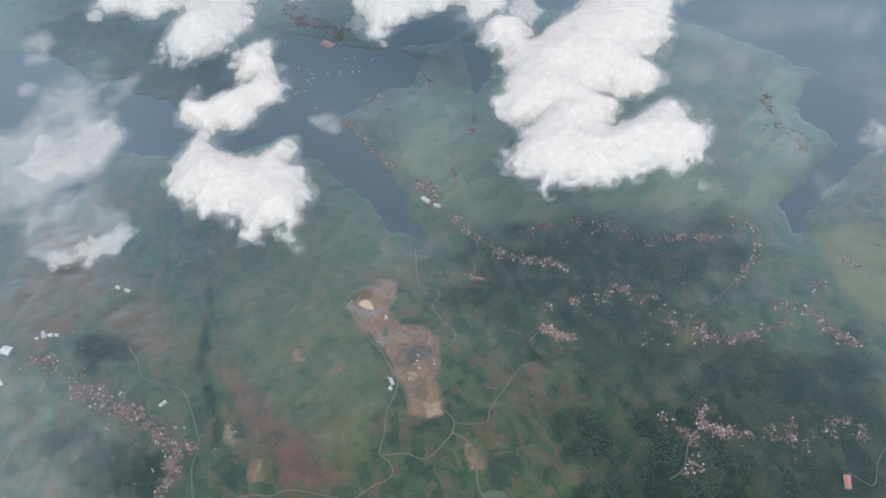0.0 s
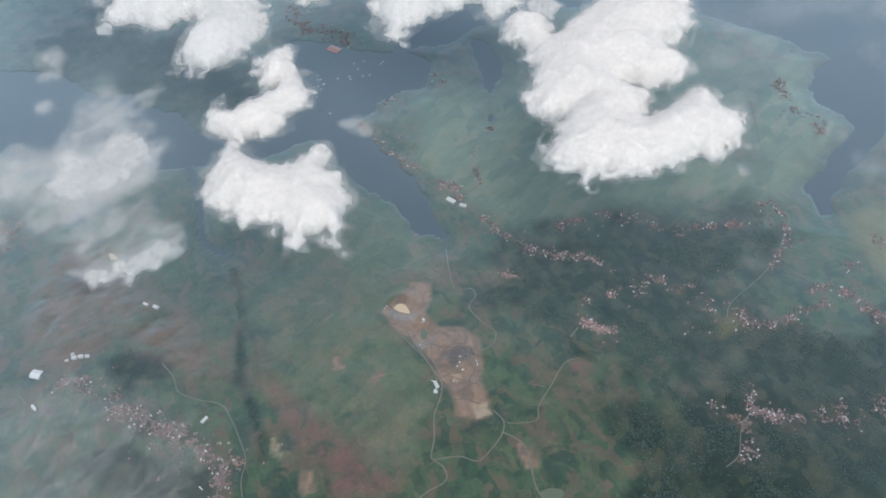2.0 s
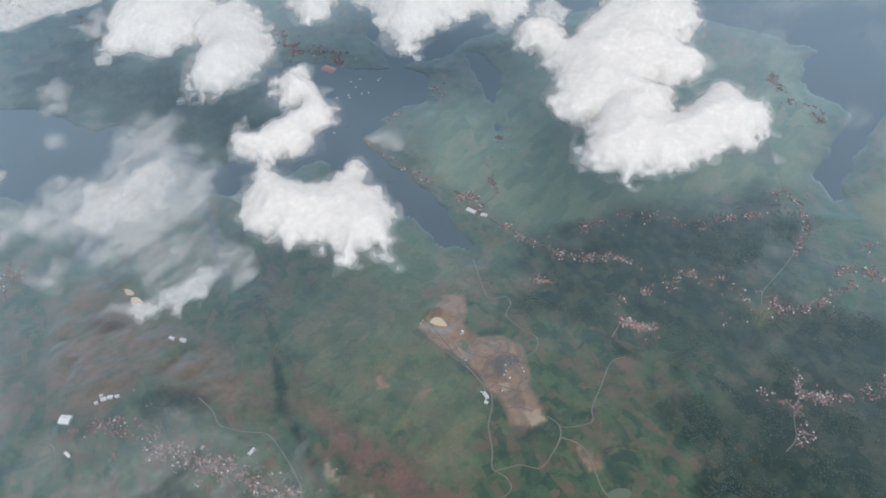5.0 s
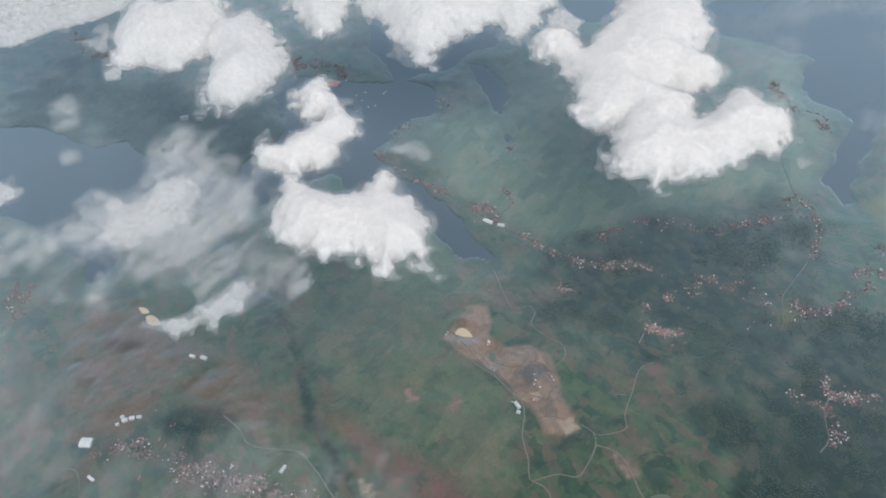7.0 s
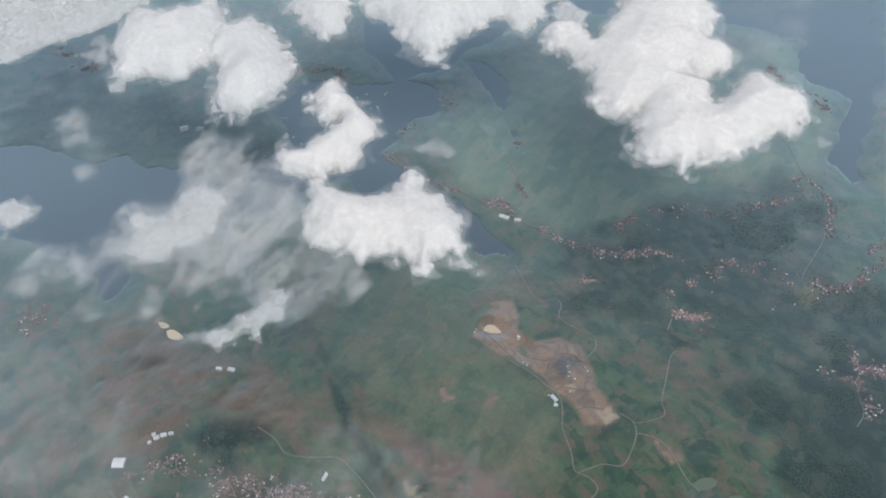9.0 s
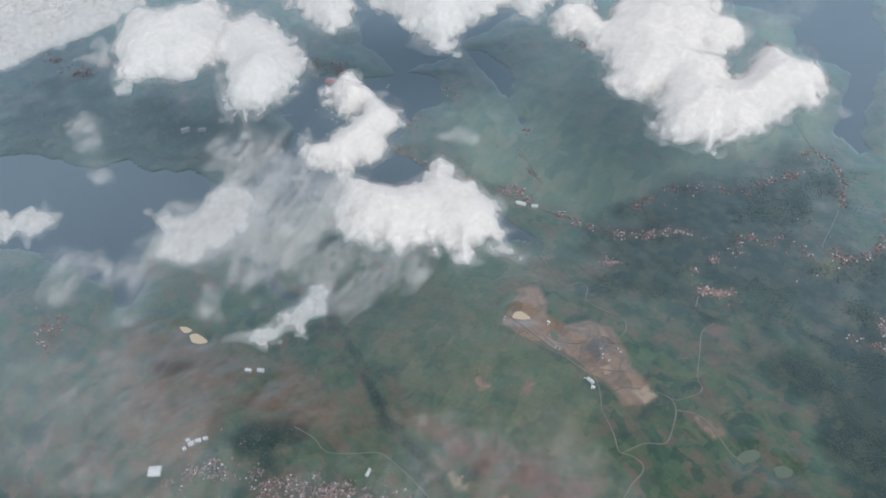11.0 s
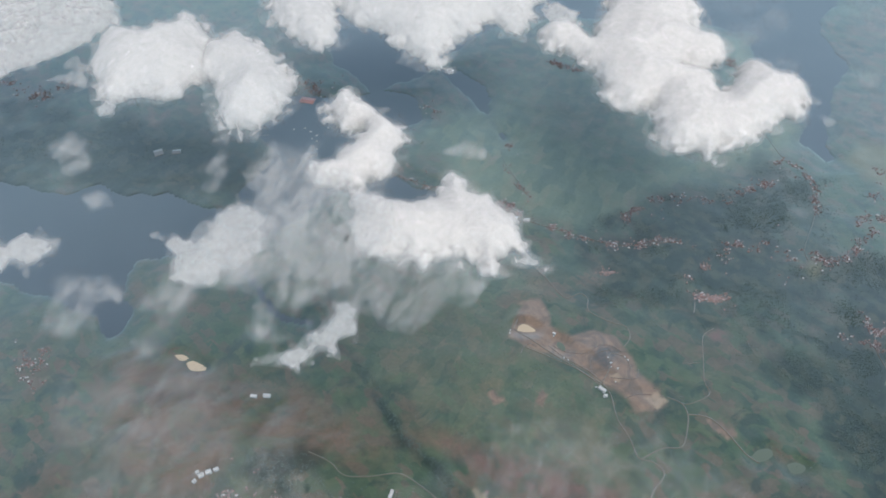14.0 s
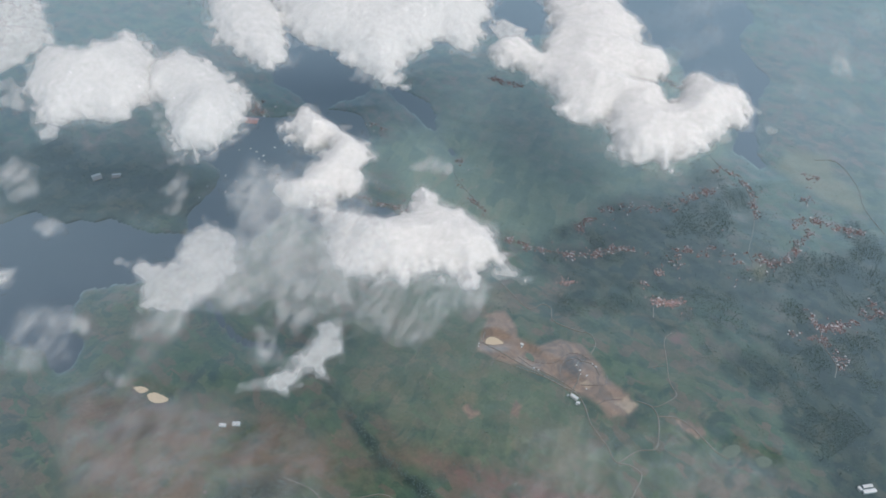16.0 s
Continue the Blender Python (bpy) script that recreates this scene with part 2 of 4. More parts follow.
# ---- tables: metres on the plan ----
ROADS = {
    "quarry_road": (4.5, [(-161, 599), (-145, 563), (-127, 528), (-113, 500), (-103, 483), (-104, 465), (-113, 439), (-114, 411), (-118, 388), (-107, 378), (-102, 365), (-108, 357), (-123, 350), (-139, 338), (-157, 324)]),
    "link_road": (4.5, [(-117, 385), (-88, 387), (-68, 380), (-53, 392), (-38, 411), (-36, 427), (-46, 440)]),
    "hill_road": (3.6, [(-36, 427), (-28, 422), (1, 424), (6, 441), (23, 466), (39, 490), (49, 498), (63, 500)]),
    "dirt_track": (5, [(-38, 412), (-20, 400), (-13, 384), (-11, 366), (-9, 347), (-2, 331)]),
    "creek_track": (3.6, [(-88, 687), (-85, 647), (-79, 616), (-59, 616), (-54, 604), (-63, 586), (-47, 560), (-34, 547), (-38, 530), (-52, 521)]),
    "short_track": (4, [(55, 530), (67, 544)]),
    "field_track": (2.6, [(3, 469), (17, 465)]),
    "village_road": (2.3, [(247, 543), (257, 562), (286, 585), (312, 606), (340, 637), (356, 665), (372, 695), (358, 718), (371, 785), (382, 855), (394, 937)]),
    "hamlet_road": (3.6, [(248, 443), (239, 418), (221, 395), (210, 366), (193, 353)]),
    "stream_track": (3.8, [(-443, 537), (-425, 515), (-416, 495), (-392, 483), (-362, 474), (-348, 455), (-335, 429), (-324, 401), (-326, 374), (-316, 335)]),
    "lower_road": (3.6, [(-266, 339), (-251, 342), (-232, 340), (-215, 347), (-183, 342), (-158, 337)]),
    "far_road": (2, [(-83, 774), (-47, 792), (-34, 809), (-32, 882), (-22, 924)]),
    "ridge_road": (3, [(512, 672), (541, 650), (523, 595), (488, 550), (467, 495)]),
    "east_road": (3, [(379, 358), (400, 344), (413, 369), (429, 388)]),
    "west_road": (3.2, [(-633, 509), (-608, 503), (-599, 485), (-597, 464)]),
    "town_road": (3, [(-249, 1030), (-179, 915), (-123, 849), (-63, 768), (-4, 704), (37, 667), (102, 646)]),
}
AREAS = [
    ("soil", [(-146, 636), (-109, 629), (-109, 601), (-117, 585), (-100, 562), (-72, 558), (-55, 537), (-50, 506), (-59, 485), (-47, 451), (-53, 432), (-71, 429), (-88, 437), (-88, 457), (-101, 480), (-112, 504), (-133, 538), (-152, 560), (-185, 600)]),  # quarry
    ("scar", [(-642, 759), (-584, 762), (-526, 698), (-438, 620), (-388, 573), (-362, 511), (-396, 491), (-443, 539), (-513, 569), (-558, 535), (-608, 548), (-645, 619)]),  # brown_hills
    ("red", [(-295, 481), (-275, 465), (-240, 435), (-207, 406), (-166, 366), (-165, 346), (-209, 347), (-246, 389), (-271, 421)]),  # red_field
    ("olive", [(440, 687), (490, 707), (534, 674), (484, 533), (466, 566), (446, 611)]),  # olive_ridge
    ("olive", [(234, 535), (261, 547), (260, 527), (231, 514)]),  # village_green
    ("pale", [(-301, 429), (-291, 428), (-283, 400), (-294, 402)]),  # sandy_bank
    ("pale", [(-74, 452), (-50, 454), (-47, 435), (-66, 430)]),  # pale_pit
    ("pale", [(-91, 492), (-81, 491), (-78, 482), (-87, 479)]),  # spoil
    ("grassy", [(-146, 638), (-134, 628), (-156, 611), (-175, 589), (-188, 601)]),  # quarry_corner
    ("rock", [(-96, 520), (-81, 530), (-62, 526), (-59, 515), (-78, 510), (-87, 499)]),  # pit_floor
    ("soil", [(-234, 527), (-223, 530), (-218, 510), (-231, 509)]),  # bare_field_a
    ("soil", [(-189, 494), (-172, 508), (-169, 497), (-183, 484)]),  # bare_field_b
    ("soil", [(-23, 399), (-8, 391), (-1, 374), (-6, 362), (-17, 370), (-24, 386)]),  # bare_hill
    ("soil", [(-265, 386), (-250, 383), (-243, 359), (-259, 354)]),  # bare_slope
    ("red", [(46, 496), (73, 499), (75, 480), (52, 479)]),  # red_slope
    ("scar", [(-333, 513), (-306, 505), (-283, 473), (-288, 461), (-319, 481)]),  # west_bank
    ("paddy", [(-113, 1015), (16, 1036), (122, 785), (349, 809), (454, 1039), (511, 1050), (482, 887), (403, 740), (149, 734), (38, 697), (-47, 759), (-124, 861)]),  # paddy_mid
    ("forest", [(-838, 1395), (-632, 1293), (-459, 1153), (-338, 1039), (-399, 946), (-533, 1027), (-804, 1153)]),  # paddy_north
    ("meadow", [(-229, 733), (-159, 763), (-99, 677), (-83, 628), (-150, 640), (-184, 604), (-120, 508), (-111, 461), (-126, 391), (-169, 378), (-273, 472), (-321, 546), (-347, 656)]),  # paddy_west
    ("meadow", [(-20, 1040), (40, 900), (122, 780), (349, 805), (450, 1030), (200, 1140)]),  # fields_under_cloud
    ("forest", [(-8, 669), (62, 712), (178, 723), (302, 697), (341, 671), (282, 598), (241, 548), (270, 510), (367, 528), (471, 509), (469, 381), (410, 286), (179, 288), (222, 365), (199, 440), (162, 493), (71, 526), (33, 588)]),  # forest_east
    ("forest", [(95, 525), (457, 487), (300, 250), (146, 188), (30, 240), (65, 282), (95, 320), (125, 373), (115, 450)]),  # dark_slope
    ("forest", [(-519, 551), (-492, 561), (-460, 540), (-462, 508), (-425, 476), (-429, 396), (-484, 425), (-544, 478), (-537, 518)]),  # wood_west
    ("grove", [(-358, 575), (-346, 560), (-338, 502), (-318, 462), (-304, 432), (-298, 400), (-310, 396), (-322, 440), (-343, 488), (-352, 545)]),  # creek_wood
    ("grove", [(-520, 411), (-475, 439), (-411, 402), (-363, 395), (-350, 340), (-438, 341)]),  # wood_below_village
    ("grove", [(-597, 682), (-570, 682), (-541, 668), (-546, 657), (-572, 658), (-590, 665)]),  # dark_pool
    ("grove", [(-520, 545), (-490, 559), (-455, 548), (-425, 538), (-430, 520), (-470, 514), (-510, 522)]),  # dark_hollow
]
LAKES = {
    "east_lake": [(760, 1195), (620, 1113), (574, 1039), (536, 1008), (501, 958), (498, 925), (524, 891), (533, 857), (513, 834), (466, 798), (449, 770), (414, 750), (416, 700), (428, 697), (442, 728), (490, 780), (524, 812), (563, 846), (627, 879)],
    "mid_lake": [(-374, 1190), (-304, 1203), (-238, 1155), (-137, 1132), (-93, 1102), (-105, 1044), (-151, 1024), (-205, 1003), (-233, 1022), (-219, 957), (-178, 893), (-131, 829), (-117, 795), (-107, 756), (-81, 707), (-89, 695), (-122, 735), (-156, 776), (-207, 834), (-261, 897), (-318, 1012)],
    "north_channel": [(-22, 1166), (9, 1138), (19, 1066), (5, 965), (-6, 945), (-16, 995), (-9, 1068)],
    "far_lake": [(-98, 1714), (904, 1271), (758, 1055), (609, 980), (529, 1051), (431, 1155), (239, 1244), (90, 1244), (-67, 1154), (-150, 1156), (-176, 1244), (-162, 1429)],
    "west_lake": [(-1105, 1283), (-742, 1152), (-651, 1074), (-607, 1077), (-569, 1039), (-511, 1026), (-475, 982), (-429, 950), (-448, 898), (-510, 901), (-577, 918), (-595, 868), (-607, 815), (-621, 799), (-632, 837), (-688, 886), (-757, 951), (-1074, 1037)],
    "lake_arm": [(-429, 950), (-410, 986), (-336, 1063), (-250, 1125), (-191, 1105), (-190, 992), (-277, 934), (-369, 889), (-419, 878), (-448, 898)],
}
STREAMS = [[(-485, 924), (-443, 821), (-426, 741), (-392, 711)], [(-131, 829), (-119, 790), (-107, 752), (-84, 708)]]
CREEK = [(-372, 677), (-356, 619), (-348, 582), (-348, 548), (-336, 499), (-321, 464), (-325, 425), (-330, 386), (-331, 372)]
PONDS = {
    "settling_pond": [(-158, 595), (-154, 600), (-149, 601), (-144, 598), (-139, 588), (-140, 586), (-146, 588), (-151, 590)],
    "pit_pool": [(-125, 556), (-121, 559), (-118, 554), (-119, 547), (-123, 546)],
    "green_pond": [(-5, 341), (6, 344), (18, 341), (17, 334), (5, 332), (-4, 335)],
    "lower_pond": [(24, 318), (34, 316), (39, 308), (31, 305), (22, 309)],
    "clay_pond": [(-544, 709), (-536, 709), (-524, 693), (-531, 692), (-541, 698)],
    "clay_pool": [(-555, 727), (-547, 724), (-541, 716), (-549, 716)],
}
VILLAGES = {
    "ribbon_village": (70, 8, [(-239, 1022), (-220, 971), (-179, 911), (-152, 879), (-123, 849)]),
    "market_village": (55, 8, [(-92, 811), (-70, 799), (-63, 779)]),
    "road_village": (85, 6, [(-47, 748), (-4, 702), (22, 675), (63, 659), (92, 655), (116, 636)]),
    "wood_village": (80, 10, [(66, 709), (117, 725), (162, 718), (190, 698), (218, 683), (263, 686), (316, 692)]),
    "hollow_village": (45, 6, [(77, 552), (90, 542), (106, 531)]),
    "crossroad_village": (62, 8, [(257, 562), (265, 547), (265, 531), (301, 527), (334, 541), (366, 548)]),
    "ridge_village": (66, 8, [(351, 570), (389, 577), (406, 547), (424, 530), (441, 512)]),
    "hamlet": (34, 5, [(248, 441), (237, 417), (273, 405)]),
    "big_village": (230, 17, [(-495, 477), (-440, 457), (-399, 430), (-361, 412), (-342, 401)]),
    "south_village": (60, 11, [(-347, 394), (-349, 361), (-356, 339)]),
    "west_village": (50, 20, [(-585, 511), (-551, 519), (-505, 509), (-474, 477)]),
    "lake_town": (110, 24, [(-348, 1297), (-321, 1248), (-270, 1218), (-231, 1180)]),
    "shore_village": (40, 12, [(449, 984), (451, 908), (475, 885), (473, 848)]),
    "junction_village": (45, 6, [(346, 723), (360, 715), (366, 685), (350, 646), (320, 610)]),
    "scattered_a": (48, 22, [(94, 586), (147, 593), (174, 606), (227, 565), (199, 520)]),
    "scattered_b": (26, 12, [(202, 423), (232, 385), (220, 372), (202, 353)]),
    "scattered_c": (34, 17, [(311, 410), (358, 406), (396, 412), (415, 395)]),
    "scattered_d": (30, 14, [(-177, 997), (-96, 1074), (-86, 1043)]),
    "hollow_hamlet": (12, 4, [(-20, 637), (-2, 628)]),
    "ridge_huts": (14, 16, [(466, 676), (465, 628), (413, 594)]),
    "paddy_huts": (14, 12, [(-34, 809), (-32, 875), (0, 905), (-20, 926)]),
    "east_edge": (40, 10, [(227, 416), (275, 402), (311, 405), (332, 394)]),
    "north_strip": (40, 7, [(164, 1103), (178, 1077), (200, 1056)]),
    "far_town": (60, 20, [(-731, 1438), (-676, 1366), (-618, 1367)]),
    "west_shore": (35, 18, [(-738, 786), (-708, 778), (-718, 743)]),
    "float_farm": (60, 64, [(-352, 1027), (-310, 1035), (-260, 1073), (-207, 1113)]),
}
SHEDS = {
    "shed": (-109, 478, 9, 3.6, -67),
    "shed_b": (-76, 774, 14, 6, -43),
    "shed_c": (-60, 762, 9, 5, -24),
    "mill": (-597, 533, 13, 11, -15),
    "works_a": (-564, 550, 4, 3, 27),
    "works_b": (-556, 554, 6, 4, 5),
    "works_c": (-548, 555, 6, 4, -1),
    "works_d": (-540, 555, 5, 3, -7),
    "works_e": (-559, 559, 4, 3, 7),
    "kiln": (-467, 623, 8, 4, -28),
    "grey_hall": (-351, 1106, 17, 19, -17),
    "red_hall": (-260, 1167, 24, 15, -38),
    "plant": (104, 230, 15, 3.6, -20),
    "plant_b": (107, 235, 11, 3.2, -20),
    "plant_c": (97, 237, 4, 3, -96),
    "plant_d": (128, 210, 5, 2.2, -49),
    "red_barn": (374, 347, 14, 6, -101),
    "glass_a": (-511, 1126, 13, 14, 3),
    "glass_b": (-485, 1116, 12, 9, -17),
    "pit_house": (-121, 571, 3.6, 1.8, -56),
    "annex": (-110, 469, 4, 2.6, -41),
    "kiln_b": (-481, 628, 7, 3, -29),
    "store_b": (-378, 454, 9, 3, 49),
    "store": (-586, 486, 9, 3, -47),
}
BENCHES = [[(-130, 557), (-116, 539), (-98, 530), (-79, 534), (-64, 526), (-60, 515)], [(-107, 505), (-102, 516), (-94, 524), (-82, 525), (-70, 522), (-70, 513)], [(-91, 489), (-79, 482), (-64, 476), (-54, 486)], [(-92, 458), (-76, 457), (-60, 450)], [(-171, 562), (-163, 569), (-154, 570), (-150, 564)]]
PIT_TRACKS = [[(-135, 559), (-123, 530), (-110, 508), (-102, 486)], [(-163, 569), (-146, 548), (-128, 525), (-114, 504), (-108, 485)], [(-108, 485), (-88, 498), (-73, 518), (-60, 507), (-62, 490)], [(-162, 600), (-156, 605), (-151, 610)]]
VANS = [(-80, 506), (-83, 501), (-60, 507), (-59, 502), (-79, 514), (-123, 569), (-121, 572), (-127, 535), (-124, 530), (-113, 484), (-110, 480), (-110, 474), (-112, 469), (-170, 594), (-167, 598), (-77, 496), (-89, 481)]
CUMULUS = {  # kind, height of the middle, outlines on the plan
    "crooked_cloud": ("dense", 210, [
        [(-287, 860), (-267, 859), (-262, 835), (-250, 820), (-244, 797), (-236, 780), (-232, 757), (-244, 743), (-255, 732), (-261, 710), (-277, 695), (-292, 700), (-310, 688), (-331, 697), (-345, 706), (-357, 716), (-358, 734), (-352, 755), (-343, 762), (-338, 744), (-326, 743), (-311, 759), (-301, 761), (-289, 771), (-279, 776), (-276, 787), (-287, 785), (-300, 793), (-303, 815), (-300, 835), (-294, 848)],
        [(-321, 701), (-311, 686), (-307, 672), (-295, 658), (-272, 648), (-248, 641), (-237, 654), (-225, 669), (-212, 670), (-206, 654), (-207, 638), (-201, 629), (-191, 626), (-188, 603), (-180, 586), (-185, 568), (-186, 548), (-195, 543), (-189, 530), (-186, 512), (-195, 529), (-205, 544), (-217, 538), (-226, 534), (-235, 520), (-240, 531), (-242, 547), (-254, 552), (-266, 560), (-280, 566), (-297, 567), (-307, 578), (-319, 579), (-331, 585), (-338, 605), (-338, 621), (-340, 639), (-333, 664), (-328, 684)],
    ]),
    "horseshoe_cloud": ("dense", 200, [
        [(194, 1065), (142, 937), (127, 915), (96, 884), (74, 860), (71, 883), (70, 907), (44, 908), (26, 910), (7, 887), (9, 867), (24, 851), (37, 823), (38, 800), (31, 771), (26, 743), (27, 717), (36, 697), (65, 699), (97, 692), (149, 681), (165, 710), (166, 730), (155, 738), (142, 745), (158, 752), (172, 743), (191, 743), (216, 753), (228, 769), (224, 790), (212, 800), (209, 818), (228, 833), (250, 854), (257, 887), (264, 919), (315, 1022)],
        [(82, 749), (59, 698), (46, 669), (32, 642), (35, 624), (46, 613), (62, 606), (67, 589), (83, 597), (98, 605), (106, 593), (123, 595), (144, 603), (166, 605), (183, 615), (197, 618), (209, 609), (221, 615), (231, 628), (249, 639), (260, 652), (256, 676), (244, 690), (242, 706), (237, 724), (224, 730), (209, 726), (190, 711), (166, 693), (149, 684), (159, 724)],
    ]),
    "horseshoe_scrap": ("thick", 200, [
        [(50, 957), (79, 972), (89, 950), (94, 920), (72, 897), (49, 911), (42, 928)],
    ]),
    "twin_west": ("far", 188, [
        [(-556, 1097), (-542, 1132), (-526, 1168), (-510, 1172), (-497, 1153), (-485, 1167), (-476, 1129), (-460, 1155), (-439, 1138), (-430, 1164), (-413, 1171), (-400, 1142), (-393, 1098), (-401, 1046), (-415, 1002), (-442, 999), (-453, 988), (-472, 976), (-499, 993), (-518, 1002), (-533, 1000), (-542, 982), (-550, 1029), (-556, 1067)],
    ]),
    "twin_east": ("far", 188, [
        [(-392, 1066), (-376, 1076), (-366, 1094), (-354, 1095), (-345, 1066), (-338, 1042), (-327, 1019), (-322, 983), (-321, 948), (-320, 927), (-334, 905), (-351, 885), (-370, 877), (-388, 868), (-409, 883), (-422, 879), (-424, 928), (-413, 964), (-415, 996), (-430, 996), (-421, 1045), (-406, 1079)],
    ]),
    "twin_scrap": ("thin", 188, [
        [(-589, 1113), (-569, 1122), (-552, 1096), (-545, 1027), (-564, 1034), (-592, 1050), (-598, 1081), (-583, 1086)],
    ]),
    "corner_cloud": ("thick", 195, [
        [(-917, 1510), (-845, 1173), (-753, 1091), (-706, 1080), (-683, 1081), (-669, 1091), (-645, 1112), (-610, 1117), (-572, 1136), (-544, 1151), (-501, 1182), (-498, 1361)],
    ]),
    "bank_west": ("far", 190, [
        [(-288, 1236), (-299, 1121), (-296, 1087), (-281, 1038), (-265, 1008), (-239, 1009), (-224, 1054), (-208, 1107), (-193, 1203)],
    ]),
    "bank_east": ("far", 190, [
        [(-196, 1223), (-206, 1098), (-201, 1051), (-174, 1018), (-161, 983), (-155, 951), (-146, 920), (-131, 898), (-116, 930), (-92, 951), (-67, 952), (-47, 968), (-20, 976), (-8, 947), (4, 919), (27, 951), (46, 979), (77, 1002), (128, 1109)],
    ]),
    "tail_cloud": ("thick", 202, [
        [(-386, 564), (-375, 559), (-367, 547), (-364, 531), (-370, 517), (-382, 510), (-393, 509), (-401, 502), (-408, 510), (-422, 510), (-435, 507), (-440, 498), (-445, 506), (-465, 515), (-453, 521), (-437, 525), (-424, 526), (-412, 534), (-401, 542), (-392, 550)],
    ]),
    "frayed_cloud": ("thick", 212, [
        [(-520, 703), (-503, 701), (-485, 686), (-467, 694), (-468, 708), (-443, 719), (-433, 725), (-418, 705), (-416, 675), (-425, 645), (-445, 636), (-465, 622), (-486, 621), (-507, 619), (-515, 638), (-514, 663), (-520, 686)],
    ]),
    "small_cloud": ("thick", 210, [
        [(-683, 772), (-665, 757), (-655, 765), (-640, 768), (-624, 743), (-620, 729), (-632, 711), (-647, 710), (-661, 729), (-671, 720), (-688, 747)],
    ]),
}
CLOUDS = {
    "high_veil": ("thin", [(-402, 609, 330, 26), (-378, 575, 330, 28), (-360, 544, 330, 25), (-401, 546, 330, 31), (-423, 523, 330, 31), (-446, 518, 330, 27), (-380, 513, 330, 26), (-352, 510, 330, 20), (-405, 492, 330, 24), (-468, 548, 330, 20), (-484, 524, 330, 18), (-508, 503, 330, 18), (-395, 485, 330, 25), (-365, 460, 330, 24), (-331, 440, 330, 20), (-356, 430, 330, 19), (-416, 471, 330, 20), (-458, 450, 330, 15), (-360, 561, 330, 20), (-401, 578, 330, 22), (-309, 438, 330, 15)]),
    "west_veil": ("veil", [(-537, 538, 260, 16), (-524, 555, 260, 17), (-505, 567, 260, 15), (-577, 592, 260, 20), (-590, 574, 260, 18), (-550, 522, 260, 13), (-602, 629, 260, 16)]),
    "wisp": ("thin", [(-619, 675, 200, 16), (-591, 668, 200, 15), (-621, 638, 200, 16), (-574, 656, 200, 12), (-604, 653, 200, 12), (-596, 899, 200, 18), (-588, 873, 200, 14), (-447, 805, 200, 18), (-457, 776, 200, 10), (-577, 800, 200, 15), (-557, 582, 200, 12)]),
    "lake_wisp": ("veil", [(290, 843, 215, 32), (350, 863, 215, 36), (402, 872, 215, 34), (443, 882, 215, 34), (473, 854, 215, 30), (256, 775, 215, 25), (249, 692, 215, 18), (222, 719, 215, 16), (220, 848, 215, 27), (311, 783, 215, 20)]),
    "shore_wisp": ("veil", [(454, 762, 205, 34), (477, 698, 205, 34), (471, 634, 205, 33), (349, 645, 205, 26), (362, 580, 205, 23), (597, 715, 205, 36)]),
    "puff": ("thin", [(-192, 721, 203, 10), (-180, 711, 203, 12), (-169, 700, 203, 8), (237, 589, 203, 10), (439, 653, 203, 19), (-177, 715, 203, 15), (-162, 701, 203, 9)]),
    "near_veil": ("veil", [(-325, 248, 350, 44), (-293, 223, 350, 46), (-296, 193, 350, 50), (-264, 204, 350, 31), (-357, 224, 350, 59), (-532, 394, 350, 29), (-523, 355, 350, 35), (-498, 320, 350, 35), (-538, 403, 350, 31), (-515, 380, 350, 25), (-573, 404, 350, 31), (-552, 353, 350, 38), (-510, 336, 350, 36), (-475, 342, 350, 24), (-483, 302, 350, 35), (-354, 254, 350, 26), (-327, 236, 350, 26), (-293, 220, 350, 22), (-263, 203, 350, 19), (-421, 266, 350, 22)]),
}

# ---- arithmetic for the land ----
LATTICE = np.random.RandomState(7).rand(64, 64, 64).astype(np.float32)


def lattice_noise(p):
    """Smooth noise from 0 to 1 at the points p (n x 3)."""
    base = np.floor(p).astype(int)
    f = (p - base).astype(np.float32)
    f = f * f * (3 - 2 * f)
    total = np.zeros(len(p), np.float32)
    for corner in range(8):
        o = np.array([corner & 1, corner >> 1 & 1, corner >> 2 & 1])
        i = (base + o) % 64
        weight = np.prod(np.where(o, f, 1 - f), axis=1)
        total += weight * LATTICE[i[:, 0], i[:, 1], i[:, 2]]
    return total


def layered(p, size, octaves=4, gain=0.5):
    total, amp, norm = np.zeros(len(p), np.float32), 1.0, 0.0
    for k in range(octaves):
        total += amp * lattice_noise(p / size * 2**k + 11.3 * k)
        norm += amp
        amp *= gain
    return total / norm


def flat3(x, y):
    return np.stack([x, y, np.zeros_like(x)], 1)


def inside(x, y, poly):
    """Signed distance to a polygon's edge: positive inside."""
    p = np.stack([x, y], 1)
    dist, odd = np.full(len(p), 1e9), np.zeros(len(p), bool)
    for a, b in zip(poly, poly[1:] + poly[:1]):
        a, b = np.array(a, float), np.array(b, float)
        e = b - a
        k = np.clip(((p - a) @ e) / (e @ e), 0, 1)
        dist = np.minimum(dist, np.hypot(*(p - a - k[:, None] * e).T))
        with np.errstate(divide="ignore", invalid="ignore"):
            cross = (a[1] > p[:, 1]) != (b[1] > p[:, 1])
            odd ^= cross & (p[:, 0] < e[0] * (p[:, 1] - a[1]) / (e[1] if e[1] else 1e-9) + a[0])
    return np.where(odd, dist, -dist)


